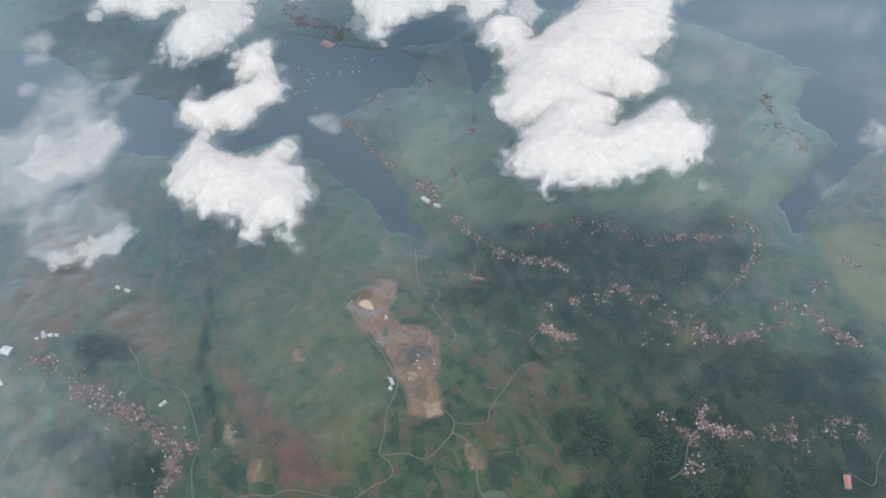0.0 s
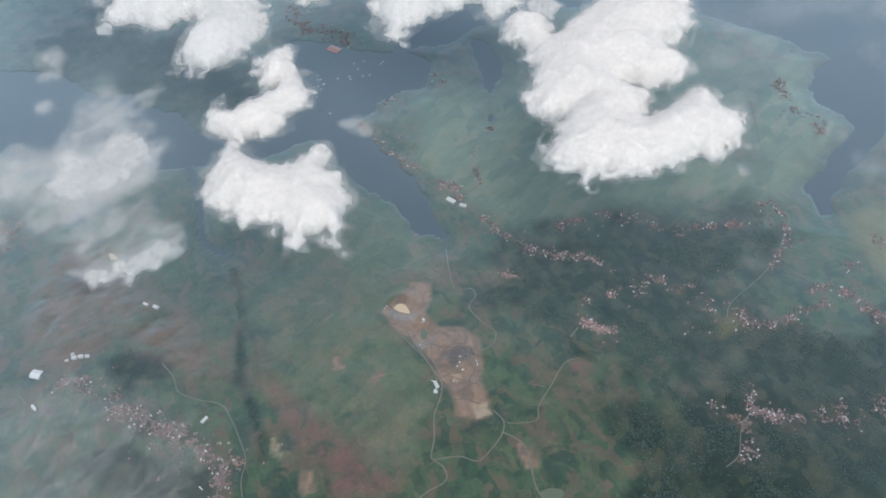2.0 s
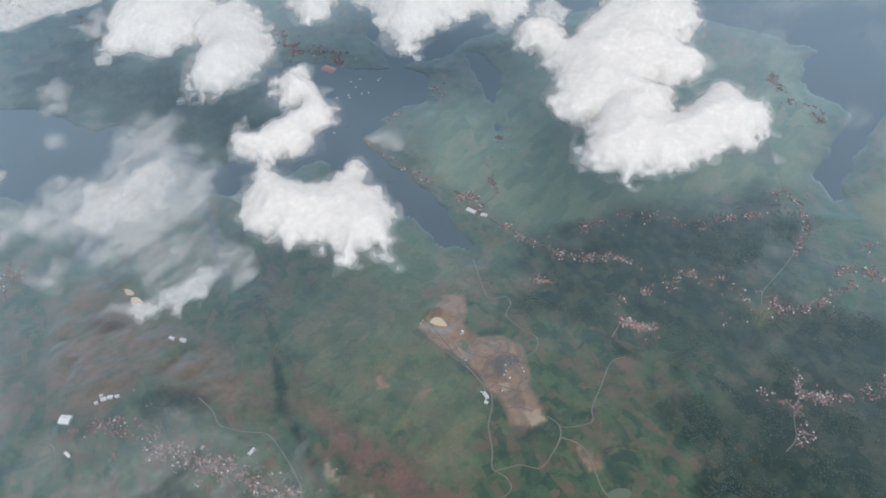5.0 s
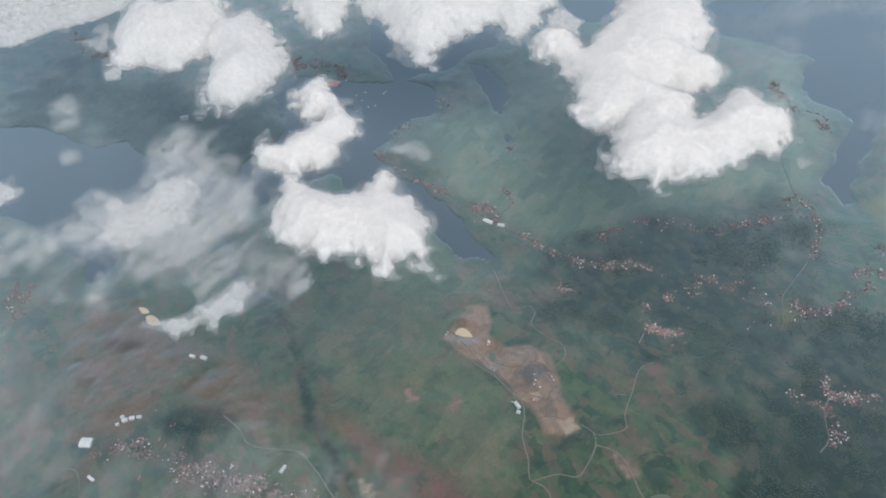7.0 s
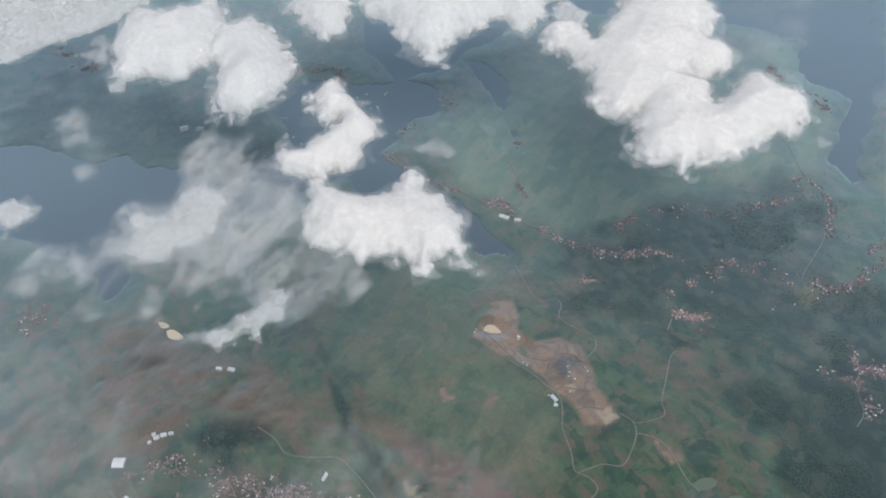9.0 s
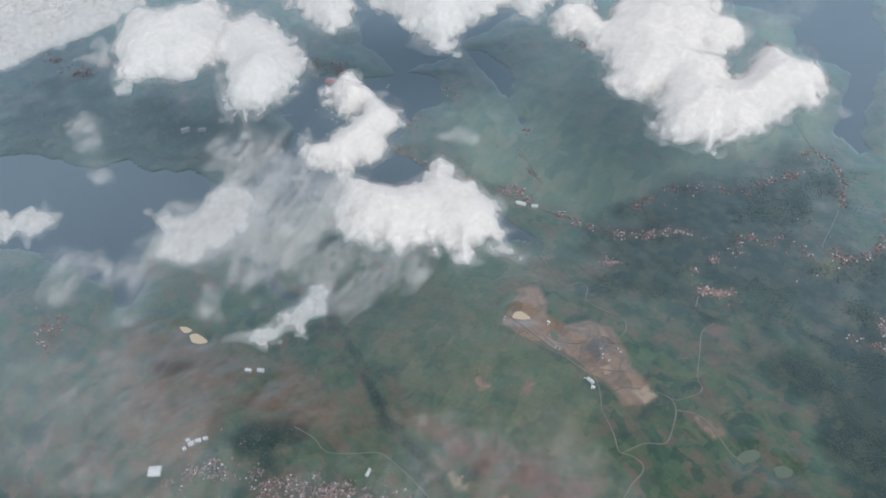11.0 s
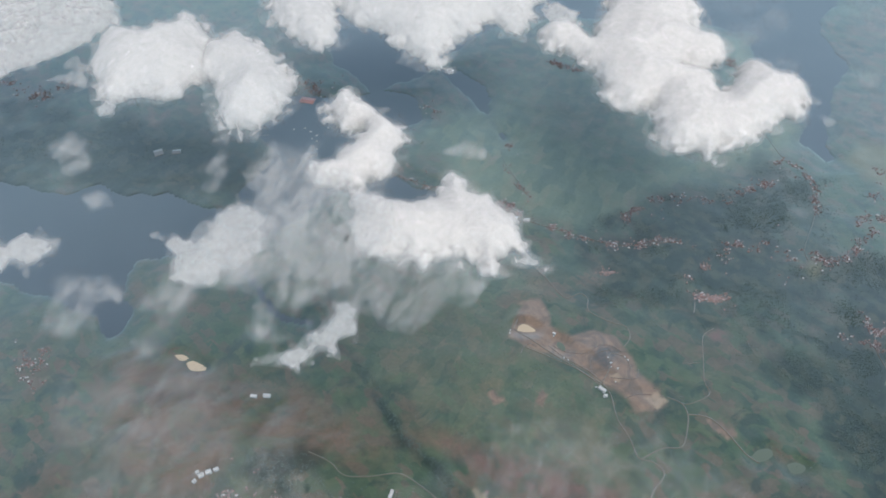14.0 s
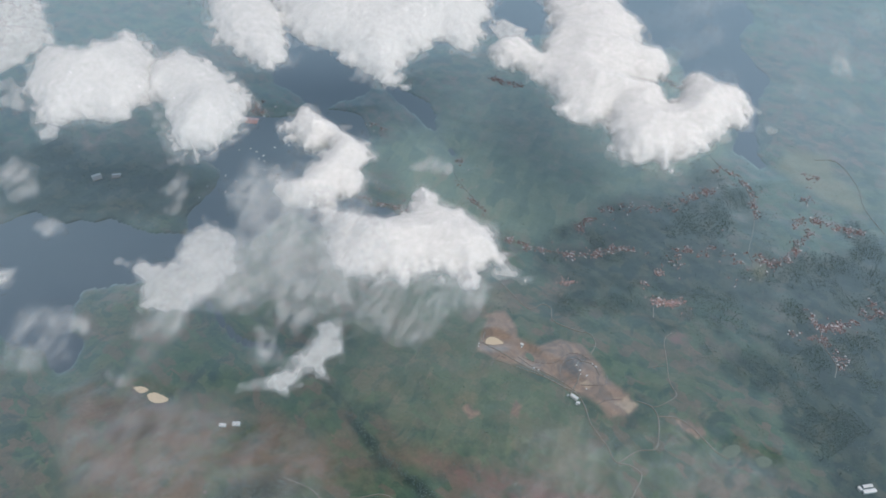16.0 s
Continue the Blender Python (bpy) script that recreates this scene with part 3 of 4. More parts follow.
def along(x, y, line):
    """Distance to a line of points."""
    p = np.stack([x, y], 1)
    dist = np.full(len(p), 1e9)
    for a, b in zip(line, line[1:]):
        a, b = np.array(a, float), np.array(b, float)
        e = b - a
        k = np.clip(((p - a) @ e) / (e @ e), 0, 1)
        dist = np.minimum(dist, np.hypot(*(p - a - k[:, None] * e).T))
    return dist


def ragged(x, y, size, amount):
    return (layered(flat3(x, y), size, 3) - 0.5) * 2 * amount


def rounded(line, step=4.0):
    """A smooth line through the given points."""
    pts = [np.array(p, float) for p in line]
    pts = [2 * pts[0] - pts[1], *pts, 2 * pts[-1] - pts[-2]]
    out = []
    for p0, p1, p2, p3 in zip(pts, pts[1:], pts[2:], pts[3:]):
        count = max(2, int(np.hypot(*(p2 - p1)) / step))
        for k in range(count):
            s = k / count
            out.append(0.5 * (2 * p1 + (p2 - p0) * s + (2 * p0 - 5 * p1 + 4 * p2 - p3) * s * s + (3 * p1 - p0 - 3 * p2 + p3) * s**3))
    return np.array([*out, pts[-2]])


WATER_LEVEL = -0.6
STREAM_LINES = [[tuple(p) for p in rounded(line, 12)] for line in STREAMS]


def wet(x, y):
    """How deep inside a lake or stream a place lies: positive in the water."""
    d = np.full(len(x), -1e9)
    wobble = ragged(x, y, 34, 13) + ragged(x + 500, y, 90, 16)
    for poly in LAKES.values():
        d = np.maximum(d, inside(x, y, poly) + wobble)
    for line in STREAM_LINES:
        d = np.maximum(d, 2.3 + 0.04 * wobble - along(x, y, line))
    return d


def cover(x, y, kind, soft=9.0, rag=13.0):
    d = np.full(len(x), -1e9)
    wobble = ragged(x, y, 30, rag)
    if kind == "forest":  # broken by clearings
        wobble = wobble + ragged(x + 900, y, 110, 75) - 8
    for k, poly in AREAS:
        if k == kind:
            size = min(1.0, np.ptp(np.array(poly), 0).min() / 60)
            d = np.maximum(d, (inside(x, y, poly) + wobble * size) / max(size, 0.25))
        elif kind == "forest" and k == "grove":  # small woods with a plain edge
            d = np.maximum(d, 5 * (inside(x, y, poly) + ragged(x, y, 14, 9) - 2))
    return np.clip(d / soft + 0.5, 0, 1)


def creek(x, y):
    """Distance to the narrow tree-lined creek below the lakes."""
    return np.abs(along(x, y, CREEK) + ragged(x, y, 20, 5))


QUARRY = AREAS[0][1]
HILLS = AREAS[1][1]


def height(x, y):
    """The land's height: low swells, benches in the pit, eroded hills, beds of lakes and ponds."""
    p = flat3(x, y)
    h = 0.3 + 2.2 * layered(p, 120, 3) + 1.0 * layered(p, 26, 3)
    pit = np.clip(inside(x, y, QUARRY) / 26, 0, 1)
    bench = layered(p, 30, 3) * 6
    h += pit * ((np.floor(bench) + np.clip((bench % 1 - 0.75) * 4, 0, 1)) * 0.6 - 1.2)
    hill = np.clip(inside(x, y, HILLS) / 20, 0, 1)
    h += hill * 7 * np.abs(layered(p, 45, 4) - 0.5)
    pond = np.full(len(x), -1e9)
    for poly in PONDS.values():
        pond = np.maximum(pond, inside(x, y, poly))
    k = np.clip((pond + 14) / 11, 0, 1)  # level banks round the ponds
    h = h * (1 - k) - 0.15 * k
    w = wet(x, y)
    h = -0.5 + (np.maximum(h, -0.4) + 0.5) * np.clip(-w / 40, 0, 1)  # flat shores
    return np.where(w > 0, np.minimum(-1.0 - np.clip(w, 0, 4) * 0.5, h), h)


def height_at(x, y):
    return float(height(np.array([float(x)]), np.array([float(y)]))[0])


# ---- things: common builders ----


def mesh_object(name, verts, faces, material, parent=None, smooth=False):
    me = bpy.data.meshes.new(name)
    me.from_pydata([tuple(v) for v in verts], [], [tuple(f) for f in faces])
    me.materials.append(material)
    if smooth:
        me.polygons.foreach_set("use_smooth", [True] * len(me.polygons))
    ob = new(name, me)
    ob.parent = parent
    return ob


def quick_mesh(name, verts, tris):
    """A mesh of triangles from arrays."""
    me = bpy.data.meshes.new(name)
    verts, tris = np.asarray(verts, np.float32), np.asarray(tris, np.int32)
    me.vertices.add(len(verts)), me.loops.add(tris.size), me.polygons.add(len(tris))
    me.vertices.foreach_set("co", verts.ravel())
    me.loops.foreach_set("vertex_index", tris.ravel())
    me.polygons.foreach_set("loop_start", np.arange(0, tris.size, 3, dtype=np.int32))
    me.polygons.foreach_set("loop_total", np.full(len(tris), 3, np.int32))
    me.update(calc_edges=True)
    return me


def part(name, mesh, material, parent, label=""):
    ob = new(name, mesh)
    if not mesh.materials:
        mesh.materials.append(material)
    ob.parent = parent
    return tagged(ob, label)


# ---- villages: clumps of houses strung along their lines ----
CLUMPS = []  # x, y, radius, how many houses, village
for name, (count, spread, line) in VILLAGES.items():
    pts = rounded(line, 3)
    rs = np.random.RandomState(len(name) * 7 + count)
    left = count * {"float_farm": 0.45, "big_village": 2.2}.get(name, 3.4)
    while left > 0:
        size = 1 if name == "float_farm" else int(rs.choice([1, 2, 5, 9, 15], p=[0.42, 0.22, 0.18, 0.12, 0.06]))
        q = pts[rs.randint(len(pts))] + rs.normal(0, 1, 2) * spread * (0.42 if rs.rand() < 0.8 or size > 4 else 1.5)
        CLUMPS.append((q[0], q[1], 0.9 + 1.25 * math.sqrt(size), size, name))
        left -= size


# ---- ground: one sheet out to the horizon ----
near_x = np.unique(np.concatenate([np.arange(-1010, 1111, 5.0), np.arange(-210, -20, 2.5)]))  # finer over the quarry
near_y = np.unique(np.concatenate([np.arange(130, 1811, 5.0), np.arange(410, 660, 2.5)]))
far = np.array([30, 90, 200, 400, 800, 1600, 3200, 6400, 12000])
gx = np.concatenate([near_x[0] - far[::-1], near_x, near_x[-1] + far])
gy = np.concatenate([near_y[0] - far[::-1], near_y, near_y[-1] + far])
X, Y = (a.ravel() for a in np.meshgrid(gx, gy))
H = height(X, Y)
nx, ny = len(gx), len(gy)
i = (np.arange(ny - 1)[:, None] * nx + np.arange(nx - 1)[None, :]).ravel()
tris = np.concatenate([np.stack([i, i + 1, i + nx + 1], 1), np.stack([i, i + nx + 1, i + nx], 1)])
ground_mesh = quick_mesh("ground", np.stack([X, Y, H], 1), tris)
for kind in ("soil", "scar", "red", "olive", "pale", "paddy", "forest", "grassy", "rock"):
    layer = ground_mesh.attributes.new(kind, "FLOAT", "POINT")
    soft = {"paddy": 40.0, "forest": 60.0, "olive": 22.0, "pale": 4.0, "soil": 6.0, "grassy": 5.0, "rock": 6.0, "red": 22.0, "scar": 30.0}.get(kind, 10.0)
    amount = cover(X, Y, kind, soft, {"paddy": 30.0, "forest": 60.0, "soil": 6.0, "grassy": 3.0, "rock": 5.0}.get(kind, 13.0))
    if kind == "paddy":  # meadows are part paddy, part dry parcels
        amount = np.maximum(amount, 0.5 * cover(X, Y, "meadow", 40, 30))
    layer.data.foreach_set("value", amount.astype(np.float32))
yard = np.zeros(len(X))
for x, y, r, _, name in CLUMPS:  # trodden earth between the houses
    if name != "float_farm":
        at = np.nonzero((np.abs(X - x) < 3 * r) & (np.abs(Y - y) < 3 * r))[0]
        yard[at] = np.maximum(yard[at], np.exp(-(((X[at] - x) ** 2 + (Y[at] - y) ** 2) / (1.25 * r + 1.0) ** 2)))
ground_mesh.attributes.new("yard", "FLOAT", "POINT").data.foreach_set("value", yard.astype(np.float32))
ground_mesh.attributes.new("marsh", "FLOAT", "POINT").data.foreach_set("value", np.maximum(np.exp(np.minimum(wet(X, Y), 0) / 8), 0.5 * np.exp(-((creek(X, Y) / 7) ** 2))).astype(np.float32))
ground_mesh.polygons.foreach_set("use_smooth", [True] * len(ground_mesh.polygons))
ground_mesh.materials.append(LAND)
tagged(new("ground", ground_mesh), "green and brown farmland with bare soil seen from the air", "ground", kind="structure")


def water_sheet(name, poly, level, material, label, grow):
    """A flat sheet of water that the banks cut off."""
    p = np.array(poly, float)
    c = p.mean(0)
    me = bpy.data.meshes.new(name)
    bm = bmesh.new()
    ring = [(*(q + (q - c) / max(np.hypot(*(q - c)), 1e-6) * grow), level) for q in p]
    face = bm.faces.new([bm.verts.new(v) for v in ring])
    bmesh.ops.triangulate(bm, faces=[face])
    if sum(f.normal.z for f in bm.faces) < 0:
        bmesh.ops.reverse_faces(bm, faces=bm.faces[:])
    bm.to_mesh(me)
    bm.free()
    me.materials.append(material)
    return tagged(new(name, me), label, "water", kind="structure")


lo, hi = (-1010, 130), (1110, 1810)
water_sheet("water", [(lo[0], lo[1]), (hi[0], lo[1]), (hi[0], hi[1]), (lo[0], hi[1])], WATER_LEVEL, WATER, "dark blue reservoir water with ragged shores and a creek", 0)
for name, poly in PONDS.items():
    clay = name in ("settling_pond", "clay_pond", "clay_pool")
    water_sheet("water_" + name, [tuple(q) for q in rounded([*poly, poly[0]], 3)[:-1]], 0.1, MILKY if clay else GREENISH, "milky tan clay pond in bare soil" if clay else "pale green pond beside a dirt track", 0.8)


def ribbon(name, line, width, material=DIRT, label="pale winding dirt road through the fields", kind="road"):
    pts = rounded(line)
    d = np.gradient(pts, axis=0)
    n = np.stack([-d[:, 1], d[:, 0]], 1) / np.hypot(*d.T)[:, None]
    wide = 0.40 * width * (0.42 + 0.2 * layered(flat3(*pts.T), 20, 2))[:, None]
    rows = [pts - n * wide, pts - n * wide * 0.5, pts + n * wide * 0.5, pts + n * wide]
    verts = np.concatenate([np.stack([r[:, 0], r[:, 1], np.maximum(height(*pts.T), height(*r.T)) + lift], 1) for r, lift in zip(rows, (-0.3, 0.55, 0.55, -0.3))])
    m = len(pts)
    faces = [(k * m + j, k * m + j + 1, (k + 1) * m + j + 1, (k + 1) * m + j) for k in range(3) for j in range(m - 1)]
    faces = [f[::-1] for f in faces]
    ob = mesh_object(kind, verts, faces, material, smooth=True)
    return tagged(ob, label, "road" if kind == "road" else "rock cut", kind="structure")


for name, (width, line) in ROADS.items():
    ribbon(name, line, width)
for line in BENCHES:
    ribbon("bench", line, 2.4, CUT, "dark cut edge of a quarry bench", "quarry_bench")
for line in PIT_TRACKS:
    ribbon("track", line, 3.2)


# ---- clouds: layers of vapour round a dense heart ----


def layer_mesh(name, field, origin, cell, level, whole=False):
    """The surface on which the field equals the level: one point in every cell that it crosses. whole: the largest piece alone."""
    solid = field > level
    n = np.array(field.shape)
    corner = np.array([(k & 1, k >> 1 & 1, k >> 2 & 1) for k in range(8)])
    s = [slice(0, -1), slice(1, None)]
    count = sum(solid[s[a], s[b], s[c]].astype(np.int8) for a, b, c in corner)
    cells = np.argwhere((count > 0) & (count < 8))
    if len(cells) < 12:
        return None
    number = np.full(n - 1, -1, np.int64)
    number[tuple(cells.T)] = np.arange(len(cells))
    ids = cells[:, None, :] + corner[None]
    val = field[ids[..., 0], ids[..., 1], ids[..., 2]] - level
    total, hits = np.zeros((len(cells), 3)), np.zeros(len(cells))
    for a in range(8):
        for axis in range(3):
            if a >> axis & 1:
                continue
            b = a | 1 << axis
            cut = (val[:, a] > 0) != (val[:, b] > 0)
            k = val[cut, a] / (val[cut, a] - val[cut, b])
            total[cut] += corner[a] + k[:, None] * (corner[b] - corner[a])
            hits[cut] += 1
    pos = (cells + total / hits[:, None]) * cell + origin
    tris = []
    for axis in range(3):
        u, v = (axis + 1) % 3, (axis + 2) % 3
        here, there = [slice(None)] * 3, [slice(None)] * 3
        here[axis], there[axis] = slice(0, -1), slice(1, None)
        at = np.argwhere(solid[tuple(here)] != solid[tuple(there)])
        at = at[(at[:, u] > 0) & (at[:, v] > 0) & (at[:, u] < n[u] - 1) & (at[:, v] < n[v] - 1)]
        eu, ev = np.eye(3, dtype=int)[u], np.eye(3, dtype=int)[v]
        quad = np.stack([number[tuple((at - o).T)] for o in (0, eu, eu + ev, ev)], 1)
        flip = ~solid[tuple(at.T)]
        quad[flip] = quad[flip][:, ::-1]
        tris += [quad[:, [0, 1, 2]], quad[:, [0, 2, 3]]]
    tris = np.concatenate(tris)
    if whole:
        label = np.arange(len(pos))
        while True:
            low = label.copy()
            for a, b in ((0, 1), (1, 2), (2, 0)):
                np.minimum.at(low, tris[:, a], label[tris[:, b]])
                np.minimum.at(low, tris[:, b], label[tris[:, a]])
            low = low[low]
            if (low == label).all():
                break
            label = low
        tris = tris[label[tris[:, 0]] == np.bincount(label).argmax()]
    used, back = np.unique(tris, return_inverse=True)
    me = quick_mesh(name, pos[used], back.reshape(-1, 3))
    me.polygons.foreach_set("use_smooth", [True] * len(me.polygons))
    return me


KINDS = {  # cell, noise strength, levels from outside in, layer cover
    "dense": (3.0, 1.9, (-0.72, -0.56, -0.40, -0.25, -0.10, 0.06), (0.05, 0.08, 0.12, 0.19, 0.32, 1.0)),
    # heart kept below full cover, a greyer stand-in for distance haze
    "far": (4.2, 1.9, (-0.68, -0.50, -0.32, -0.15, 0.04), (0.06, 0.10, 0.16, 0.30, 0.88)),
    "thick": (3.0, 2.3, (-0.45, -0.28, -0.10, 0.08, 0.28), (0.07, 0.11, 0.16, 0.21, 0.30)),
    "thin": (4.6, 3.2, (-0.16, -0.01, 0.14, 0.30, 0.48), (0.06, 0.085, 0.115, 0.15, 0.21)),
    "veil": (7.5, 2.8, (-0.08, 0.08, 0.26, 0.46), (0.014, 0.026, 0.042, 0.062)),
}
SHELLS = {kind: [cloud_material(f"vapour_{kind}", c, 0.15 if kind in ("dense", "far", "thick") else 0.10, 1.0 if kind in ("dense", "far", "thick") else 2.6) for c in covers] for kind, (_, _, _, covers) in KINDS.items()}
CLOUD_LABELS = {
    "dense": "dense white cumulus cloud with frayed bright edges",
    "far": "distant white cumulus bank with soft edges",
    "thick": "ragged white cloud with soft frayed edges",
    "thin": "thin grey frayed cloud, half see-through",
    "veil": "faint grey veil of near cloud",
}


def shells(kind, field, origin):
    """One cloud: a thing with its layers of vapour, cut out of a field of density."""
    cell, _, levels, _ = KINDS[kind]
    field[[0, -1]], field[:, [0, -1]], field[:, :, [0, -1]] = -3, -3, -3
    top = new("cloud")
    tagged(top, CLOUD_LABELS[kind], "cloud", "clouds over the valley")
    for level, mat in zip(levels, SHELLS[kind]):
        heart = mat is SHELLS[kind][-1]
        me = layer_mesh("vapour_layer", field, origin, cell, level, heart)
        if me:
            part("cloud_heart" if heart else "vapour_layer", me, mat, top)
    return top


def build_cumulus(kind, middle, outlines):
    """A heaped cloud over its outline: domed on top, flatter below, thicker where it is wide, with billows upon billows."""
    cell, strength, levels, _ = KINDS[kind]
    rim = {"dense": 20.0, "far": 26.0, "thick": 15.0, "thin": 20.0}[kind]
    tall = {"dense": 25.0, "far": 30.0, "thick": 15.0, "thin": 16.0}[kind]
    pts = np.concatenate([np.array(o, float) for o in outlines])
    lo_c = np.array([*(pts.min(0) - rim), middle - 0.8 * tall])
    hi_c = np.array([*(pts.max(0) + rim), middle + 1.6 * tall])
    n = np.ceil((hi_c - lo_c) / cell).astype(int) + 1
    ax = [lo_c[k] + cell * np.arange(n[k]) for k in range(3)]
    x, y = (a.ravel() for a in np.meshgrid(ax[0], ax[1], indexing="ij"))
    d = np.maximum.reduce([inside(x, y, o) for o in outlines])
    e = np.clip((d - 3.0) / rim, -1.5, 1)  # the frayed rim reaches out to the outline
    e = np.where(e > 0, 1 - (1 - e) ** 2, e)
    wide = np.clip(d / 55, 0, 1)
    up = tall * (0.55 + 0.75 * wide) * (0.7 + 0.6 * layered(flat3(x, y), 60, 2))
    z = ax[2] - middle
    h = np.where(z[None] > 0, z[None] / up[:, None], z[None] / (0.4 * tall))
    f = (e[:, None] - h * h).ravel().astype(np.float32)
    near = np.nonzero((f > -1.3) & (f < 0.98))[0]
    col, row = np.divmod(near, n[2])
    g = np.stack([x[col], y[col], ax[2][row]], 1)
    swirl = g + 12 * np.stack([layered(g + 50 * k, 24, 2) - 0.5 for k in range(3)], 1)
    puffs, amp = np.zeros(len(g), np.float32), 1.0
    for k, size in enumerate((24, 11, 5.5)):
        puffs += amp * (np.abs(2 * lattice_noise(swirl / size + 7.7 * k) - 1) - 0.36)
        amp *= 0.78
    torn = layered(swirl + 90, 12, 3, 0.7) - 0.5
    calm = 1 - (0.88 if kind in ("dense", "far") else 0.0) * np.clip(d[col] / (0.95 * rim), 0, 1)  # ragged at the rim, smoother on top
    f[near] += strength * calm * (0.42 * puffs + 0.75 * torn)
    return shells(kind, f.reshape(n), lo_c)


def build_cloud(kind, blobs):
    """A thin cloud drawn out by the wind, round a few centres."""
    cell, strength, _, _ = KINDS[kind]
    b = np.array(blobs, float)
    lo_c, hi_c = (b[:, :3] - b[:, 3:] * 1.3).min(0) - 2 * cell, (b[:, :3] + b[:, 3:] * 1.3).max(0) + 2 * cell
    n = np.ceil((hi_c - lo_c) / cell).astype(int) + 1
    axes = [lo_c[k] + cell * np.arange(n[k]) for k in range(3)]
    g = np.stack(np.meshgrid(*axes, indexing="ij"), -1).reshape(-1, 3)
    bent = g + 18 * np.stack([layered(g + 70 * k, 46, 3, 0.6) - 0.5 for k in range(3)], 1)
    s = np.full(len(g), -3.0, np.float32)
    for x, y, z, r in b:
        d = np.sqrt(((bent[:, 0] - x) / r) ** 2 + ((bent[:, 1] - y) / r) ** 2 + ((bent[:, 2] - z) / (r * 0.5)) ** 2)
        s = np.logaddexp(s * 4.5, (1 - d) * 4.5) / 4.5
    keep = s > -0.9
    f = np.full(len(g), -3.0, np.float32)
    q = g[keep]
    q = np.stack([(q[:, 0] + q[:, 1]) * 0.33, (q[:, 0] - q[:, 1]) * 0.75, q[:, 2]], 1)
    swirl = q + 14 * np.stack([layered(q + 50 * k, 22, 2) - 0.5 for k in range(3)], 1)
    f[keep] = s[keep] + strength * (layered(swirl, 18, 5, 0.78) - 0.5)
    return shells(kind, f.reshape(n), lo_c)


def clusters(blobs):
    """Blobs that touch belong to one cloud."""
    left, found = list(blobs), []
    while left:
        group, rest = [left.pop()], True
        while rest:
            rest = [c for c in left if any(math.dist(c[:2], o[:2]) < 1.15 * (c[3] + o[3]) for o in group)]
            left = [c for c in left if c not in rest]
            group += rest
        found.append(group)
    return found


for kind, middle, outlines in CUMULUS.values():
    build_cumulus(kind, middle, outlines)
for kind, blobs in CLOUDS.values():
    for group in clusters(blobs):
        build_cloud(kind, group)


# ---- woods ----
def crown_shape():
    """A small eight-sided crown, to be dented and turned for every tree."""
    v = np.array([(1, 0, 0), (0, 1, 0), (-1, 0, 0), (0, -1, 0), (0, 0, 1), (0, 0, -1)], float)
    f = np.array([(0, 1, 4), (1, 2, 4), (2, 3, 4), (3, 0, 4), (1, 0, 5), (2, 1, 5), (3, 2, 5), (0, 3, 5)])
    return v, f


rng = np.random.RandomState(3)


def scatter_woods():
    """Crowns of far woods: thick in the forests, sparse along field edges and streams."""
    far_n, near_n = 200000, 330000
    n = far_n + near_n
    x = np.concatenate([rng.uniform(-950, 780, far_n), rng.uniform(-560, 480, near_n)])
    y = np.concatenate([rng.uniform(180, 1500, far_n), rng.uniform(280, 730, near_n)])
    order = rng.permutation(n)
    x, y = x[order], y[order]
    dense = cover(x, y, "forest", 60, 60)
    clump = layered(flat3(x, y), 38, 4)
    hedge = np.exp(-(((layered(flat3(x + 300, y), 70, 2) - 0.5) / 0.02) ** 2))
    bare = np.maximum.reduce([cover(x, y, k) for k in ("soil", "scar", "red", "pale")])
    paddy = cover(x, y, "paddy", 40, 30)
    chance = dense * np.clip((clump - 0.45) * 6, 0.03, 0.97) * 0.5 + (1 - dense) * (1 - paddy) * (np.clip((clump - 0.6) * 4, 0, 0.6) * 0.08 + hedge * 0.03) + paddy * hedge * 0.03
    chance = np.maximum(chance, 0.5 * np.exp(-((creek(x, y) / 5) ** 2)))
    chance *= 1 - bare
    chance *= wet(x, y) < -3
    for width, line in ROADS.values():
        chance *= along(x, y, line) > width * 0.5 + 2.5
    ok = rng.rand(n) < chance
    x, y = x[ok][:45000], y[ok][:45000]
    r = rng.uniform(0.4, 0.95, len(x)) * (0.8 + 0.4 * layered(flat3(x, y), 60, 2))
    v, f = crown_shape()
    jitter = rng.uniform(0.72, 1.25, (len(x), len(v), 1))
    turn = rng.uniform(0, 2 * np.pi, len(x))
    c, s = np.cos(turn)[:, None], np.sin(turn)[:, None]
    base = v[None] * jitter
    px, py = base[..., 0] * c - base[..., 1] * s, base[..., 0] * s + base[..., 1] * c
    verts = np.stack([px * r[:, None] + x[:, None], py * r[:, None] + y[:, None], base[..., 2] * r[:, None] * 0.34 + (height(x, y) + r * 0.22)[:, None]], -1)
    faces = f[None] + (np.arange(len(x)) * len(v))[:, None, None]
    me = quick_mesh("woodland", verts.reshape(-1, 3), faces.reshape(-1, 3))
    me.polygons.foreach_set("use_smooth", [True] * len(me.polygons))
    me.materials.append(LEAF)
    tagged(new("woodland", me), "dark green tree crowns of far woods and hedges", "trees", kind="stuff")


scatter_woods()


# ---- houses ----
def box_mesh(name, l, w, h, z0=-1.5):
    v = [(sx * l / 2, sy * w / 2, z) for z in (z0, h) for sx, sy in ((-1, -1), (1, -1), (1, 1), (-1, 1))]
    f = [(0, 1, 5, 4), (1, 2, 6, 5), (2, 3, 7, 6), (3, 0, 4, 7), (4, 5, 6, 7)]
    me = bpy.data.meshes.new(name)
    me.from_pydata(v, [], f)
    return me


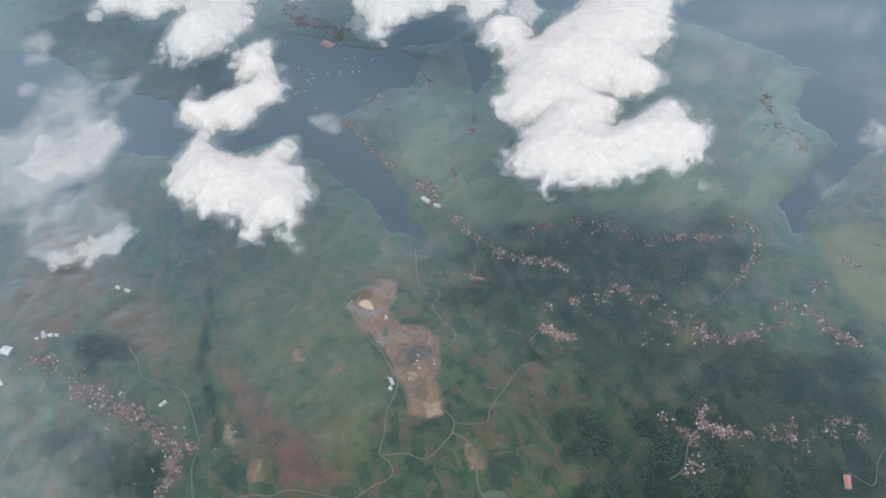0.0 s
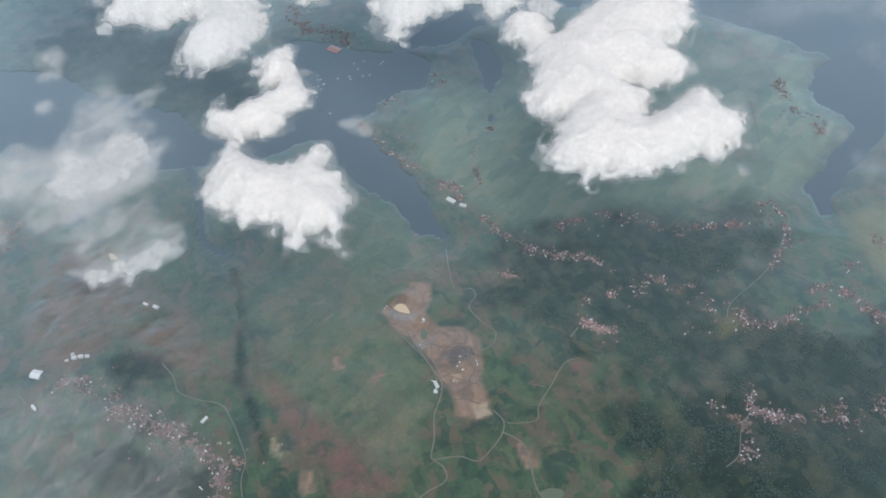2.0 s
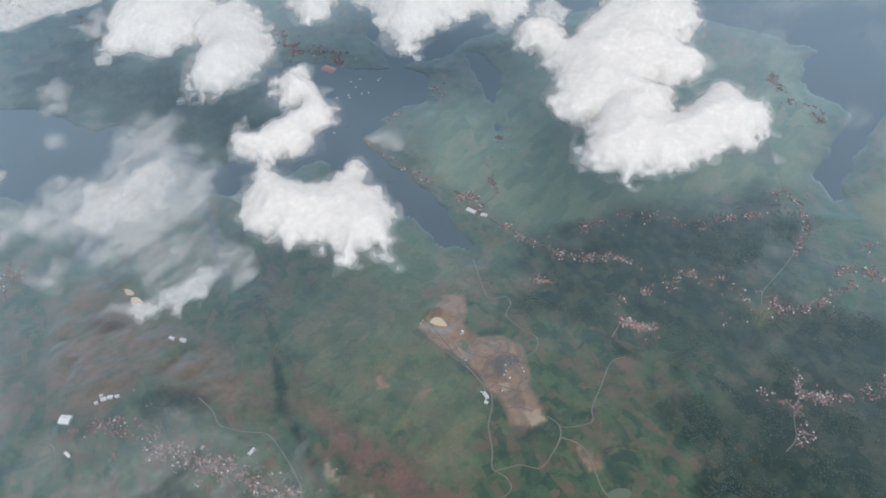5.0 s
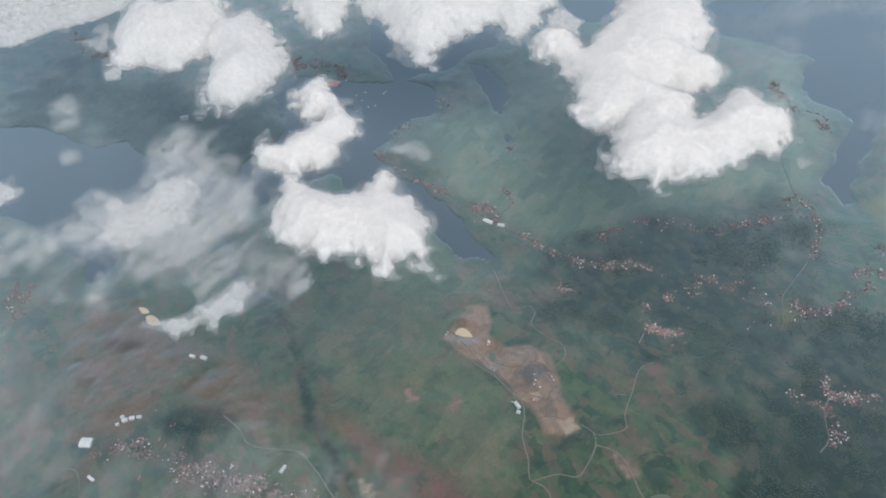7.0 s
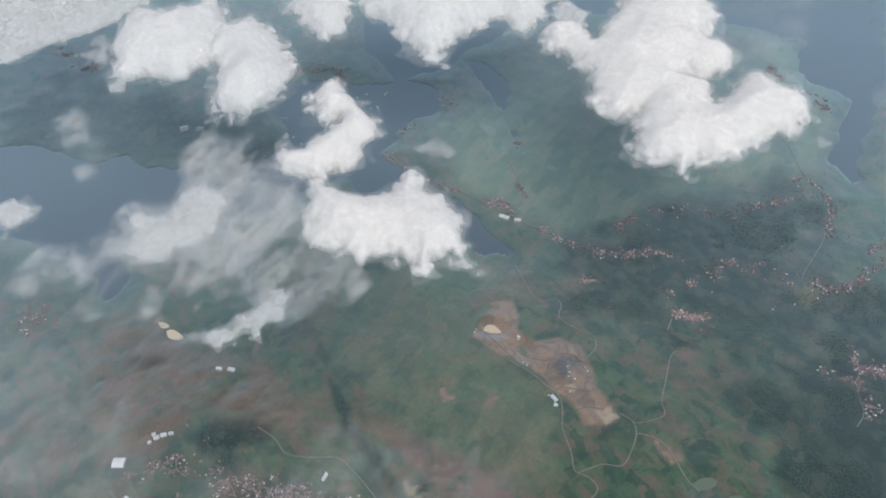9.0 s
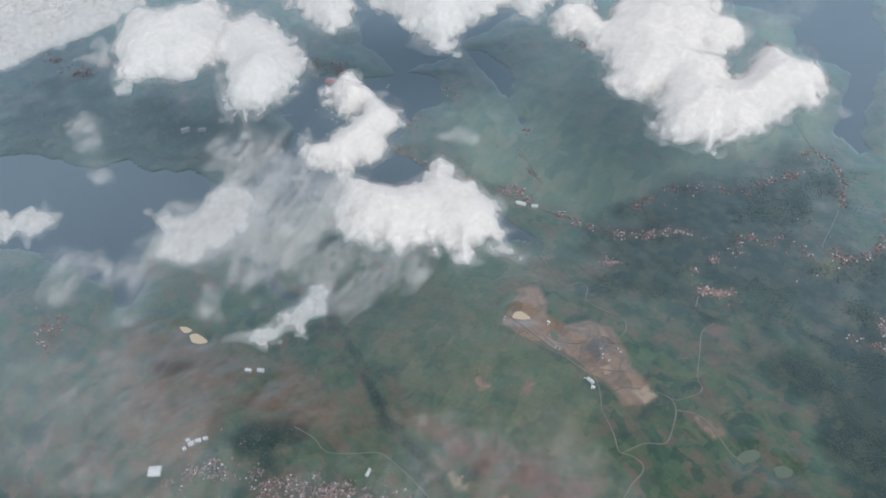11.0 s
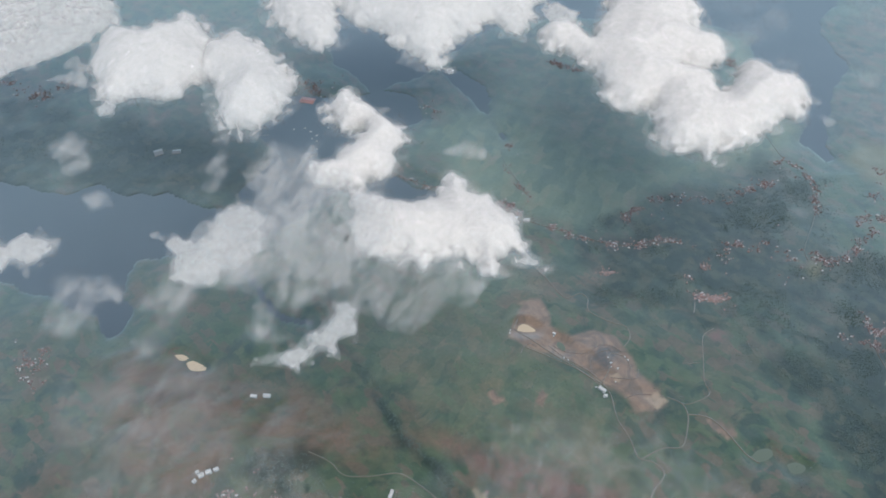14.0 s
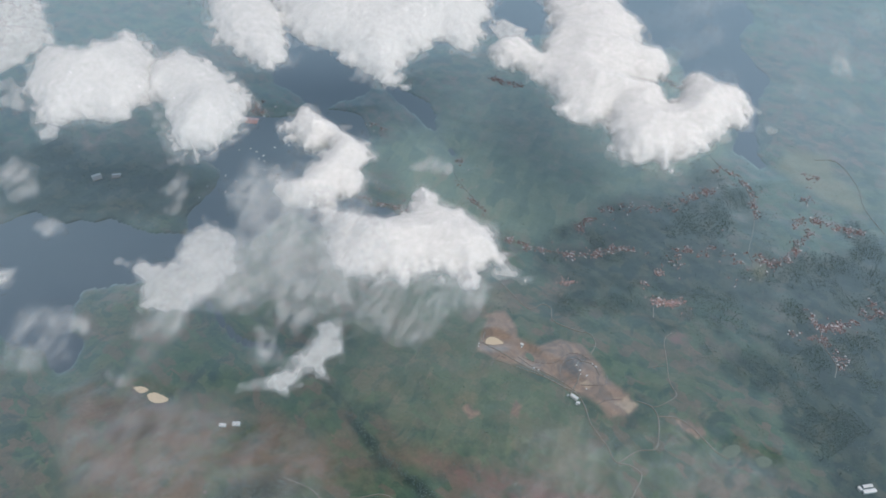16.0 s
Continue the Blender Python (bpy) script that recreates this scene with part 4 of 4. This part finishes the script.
def gable_arrays(l, w, h, rise, over=0.22, thick=0.14, hip=0.0):
    """A pitched roof with eaves and thickness: points and faces."""
    a, b, hl = l / 2 + over, w / 2 + over, l / 2 + over - hip
    v = [(-a, -b, h), (a, -b, h), (a, b, h), (-a, b, h), (-hl, 0, h + rise), (hl, 0, h + rise)]
    v += [(x, y, z + thick) for x, y, z in v]
    f = [(6, 7, 11, 10), (8, 9, 10, 11), (7, 8, 11), (9, 6, 10), (0, 4, 5, 1), (2, 5, 4, 3), (1, 5, 2), (3, 4, 0), (0, 1, 7, 6), (1, 2, 8, 7), (2, 3, 9, 8), (3, 0, 6, 9)]
    return v, f


def roof_mesh(name, *args, **more):
    me = bpy.data.meshes.new(name)
    v, f = gable_arrays(*args, **more)
    me.from_pydata(v, [], f)
    return me


def make_house(l, w, h, rise, hip, roof_mat, label, group):
    top = new("house")
    tagged(top, label, "house", group)
    part("wall", box_mesh("wall", l, w, h), WALL, top)
    part("roof", roof_mesh("roof", l, w, h, rise, hip=hip), roof_mat, top)
    return top


spots = []
for k, (cx, cy, r, size, name) in enumerate(CLUMPS):
    rs = np.random.RandomState(k)
    made, yaw = [], rs.uniform(0, math.pi)
    for q in rs.normal(0, 0.62 * r, (size * 5, 2)) if size > 1 else np.zeros((1, 2)):
        x, y = cx + q[0], cy + q[1]
        if len(made) < size and all(math.hypot(x - m[0], y - m[1]) > 1.45 for m in made):
            made.append((x, y, yaw + rs.choice([0, math.pi / 2]) + rs.normal(0, 0.15), rs.rand(), name))
    spots += made
dry = wet(np.array([s[0] for s in spots]), np.array([s[1] for s in spots])) < -2
spots = [s for s, ok in zip(spots, dry) if ok or s[4] == "float_farm"]
farm = [s for s in spots if s[4] == "float_farm"]
spots = [s for s in spots if s[4] != "float_farm"]
spots.sort(key=lambda s: math.hypot(s[0] + 80, s[1] - 430))
protos = []
for l, w, h, rise, hip in ((1.8, 1.2, 0.8, 0.42, 0.0), (1.5, 1.15, 0.75, 0.4, 0.35), (2.3, 1.3, 0.85, 0.42, 0.3), (1.3, 1.05, 0.7, 0.35, 0.0)):
    protos.append((make_house(l, w, h, rise, hip, TILE, "small house with a clay tile roof in a village", "village houses"),
                   make_house(l, w, h, rise * 0.6, 0.0, METAL, "small house with a pale sheet metal roof in a village", "village houses")))
NEAR = 290
used = set()
for k, (x, y, yaw, pick, name) in enumerate(spots[:NEAR]):
    pair = protos[k % 4]
    which = 1 if pick > 0.93 else 0
    m = pose(x, y, height_at(x, y), 0, 0, math.degrees(yaw))
    if (k % 4, which) in used:
        copy_thing(pair[which], m)
    else:
        used.add((k % 4, which))
        pair[which].matrix_world = m


random.seed(5)


def house_stuff(name, sites, white_share, label, sizes=(1.3, 2.2)):
    """Many more houses of the same kind, farther off, joined."""
    groups = {0: ([], []), 1: ([], []), 2: ([], [])}
    levels = height(np.array([s[0] for s in sites]), np.array([s[1] for s in sites]))
    for (x, y, yaw, pick, _), z in zip(sites, levels):
        r = random.random()
        l, w, h = sizes[0] + r * (sizes[1] - sizes[0]), 1.05 + random.random() * 0.4, 0.7 + random.random() * 0.3
        c, s = math.cos(yaw), math.sin(yaw)
        white = pick > 1 - white_share
        v, f = gable_arrays(l, w, h, 0.3 if white else 0.55, hip=random.choice((0, 0.45)))
        bv = [(sx * l / 2, sy * w / 2, zz) for zz in (-1.5, h) for sx, sy in ((-1, -1), (1, -1), (1, 1), (-1, 1))]
        bf = [(0, 1, 5, 4), (1, 2, 6, 5), (2, 3, 7, 6), (3, 0, 4, 7)]
        for slot, vv, ff in ((2, bv, bf), (1 if white else 0, v, f)):
            V, F = groups[slot]
            o = len(V)
            V += [(x + a * c - b * s, y + a * s + b * c, z + d) for a, b, d in vv]
            F += [tuple(i + o for i in face) for face in ff]
    V, F, slots = [], [], []
    for slot, (v, f) in groups.items():
        o = len(V)
        V += v
        F += [tuple(i + o for i in face) for face in f]
        slots += [slot] * len(f)
    ob = mesh_object(name, V, F, TILE)
    ob.data.materials.append(METAL), ob.data.materials.append(WALL)
    ob.data.polygons.foreach_set("material_index", slots)
    return tagged(ob, label, "houses", kind="stuff")


house_stuff("village_houses", spots[NEAR:], 0.13, "far village houses with red tile and pale roofs")
for x, y, yaw, pick, name in farm:  # floating fish cages: a raft of planks with a hut
    raft = new("fish_raft")
    tagged(raft, "pale floating fish raft with a small hut on the lake", "raft", "fish rafts on the lake")
    part("deck", box_mesh("deck", 2.6 + 2 * pick, 2.0, 0.5, -0.6), METAL, raft)
    part("hut", roof_mesh("hut", 1.6, 1.2, 0.5, 0.9, over=0.1), METAL, raft)
    raft.matrix_world = pose(x, y, WATER_LEVEL, 0, 0, math.degrees(yaw))


def make_shed(name, x, y, l, w, yaw, roof_mat, label, h=3.2):
    top = new("shed")
    tagged(top, label, "building")
    part("wall", box_mesh("wall", l, w, h), WALL, top)
    part("roof", roof_mesh("roof", l, w, h, min(1.4, w * 0.16), over=0.25), roof_mat, top)
    top.matrix_world = pose(x, y, height_at(x, y), 0, 0, yaw)
    return top


for name, (x, y, l, w, yaw) in SHEDS.items():
    mat = REDROOF if name.startswith("red") else GREYROOF if name in ("grey_hall", "glass_a", "glass_b") else METAL
    words = {REDROOF: "long hall with a flat red roof", GREYROOF: "wide hall with a grey sheet roof", METAL: "long shed with a white sheet metal roof"}[mat]
    make_shed(name, x, y, l, w, yaw, mat, words, 1.0 if mat is GREYROOF else 3.2)


def make_van(x, y, yaw, size):
    """A site lorry: a white box body behind a cab."""
    top = new("lorry")
    tagged(top, "small white lorry parked on bare quarry soil", "lorry", "lorries in the quarry")
    part("cargo_box", roof_mesh("cargo_box", 2.6 * size, 1.5 * size, 1.6, 0.15, over=0.02), METAL, top)
    part("bed", box_mesh("bed", 2.6 * size, 1.5 * size, 1.6, 0.3), METAL, top)
    cab = part("cab", box_mesh("cab", 1.1 * size, 1.4 * size, 1.3, 0.2), WALL, top)
    cab.location = (1.95 * size, 0, 0)
    top.matrix_world = pose(x, y, height_at(x, y), 0, 0, yaw)
    return top


for k, (x, y) in enumerate(VANS):
    make_van(x, y, 37 * k % 180, 0.5 + 0.25 * (k % 3 == 0))
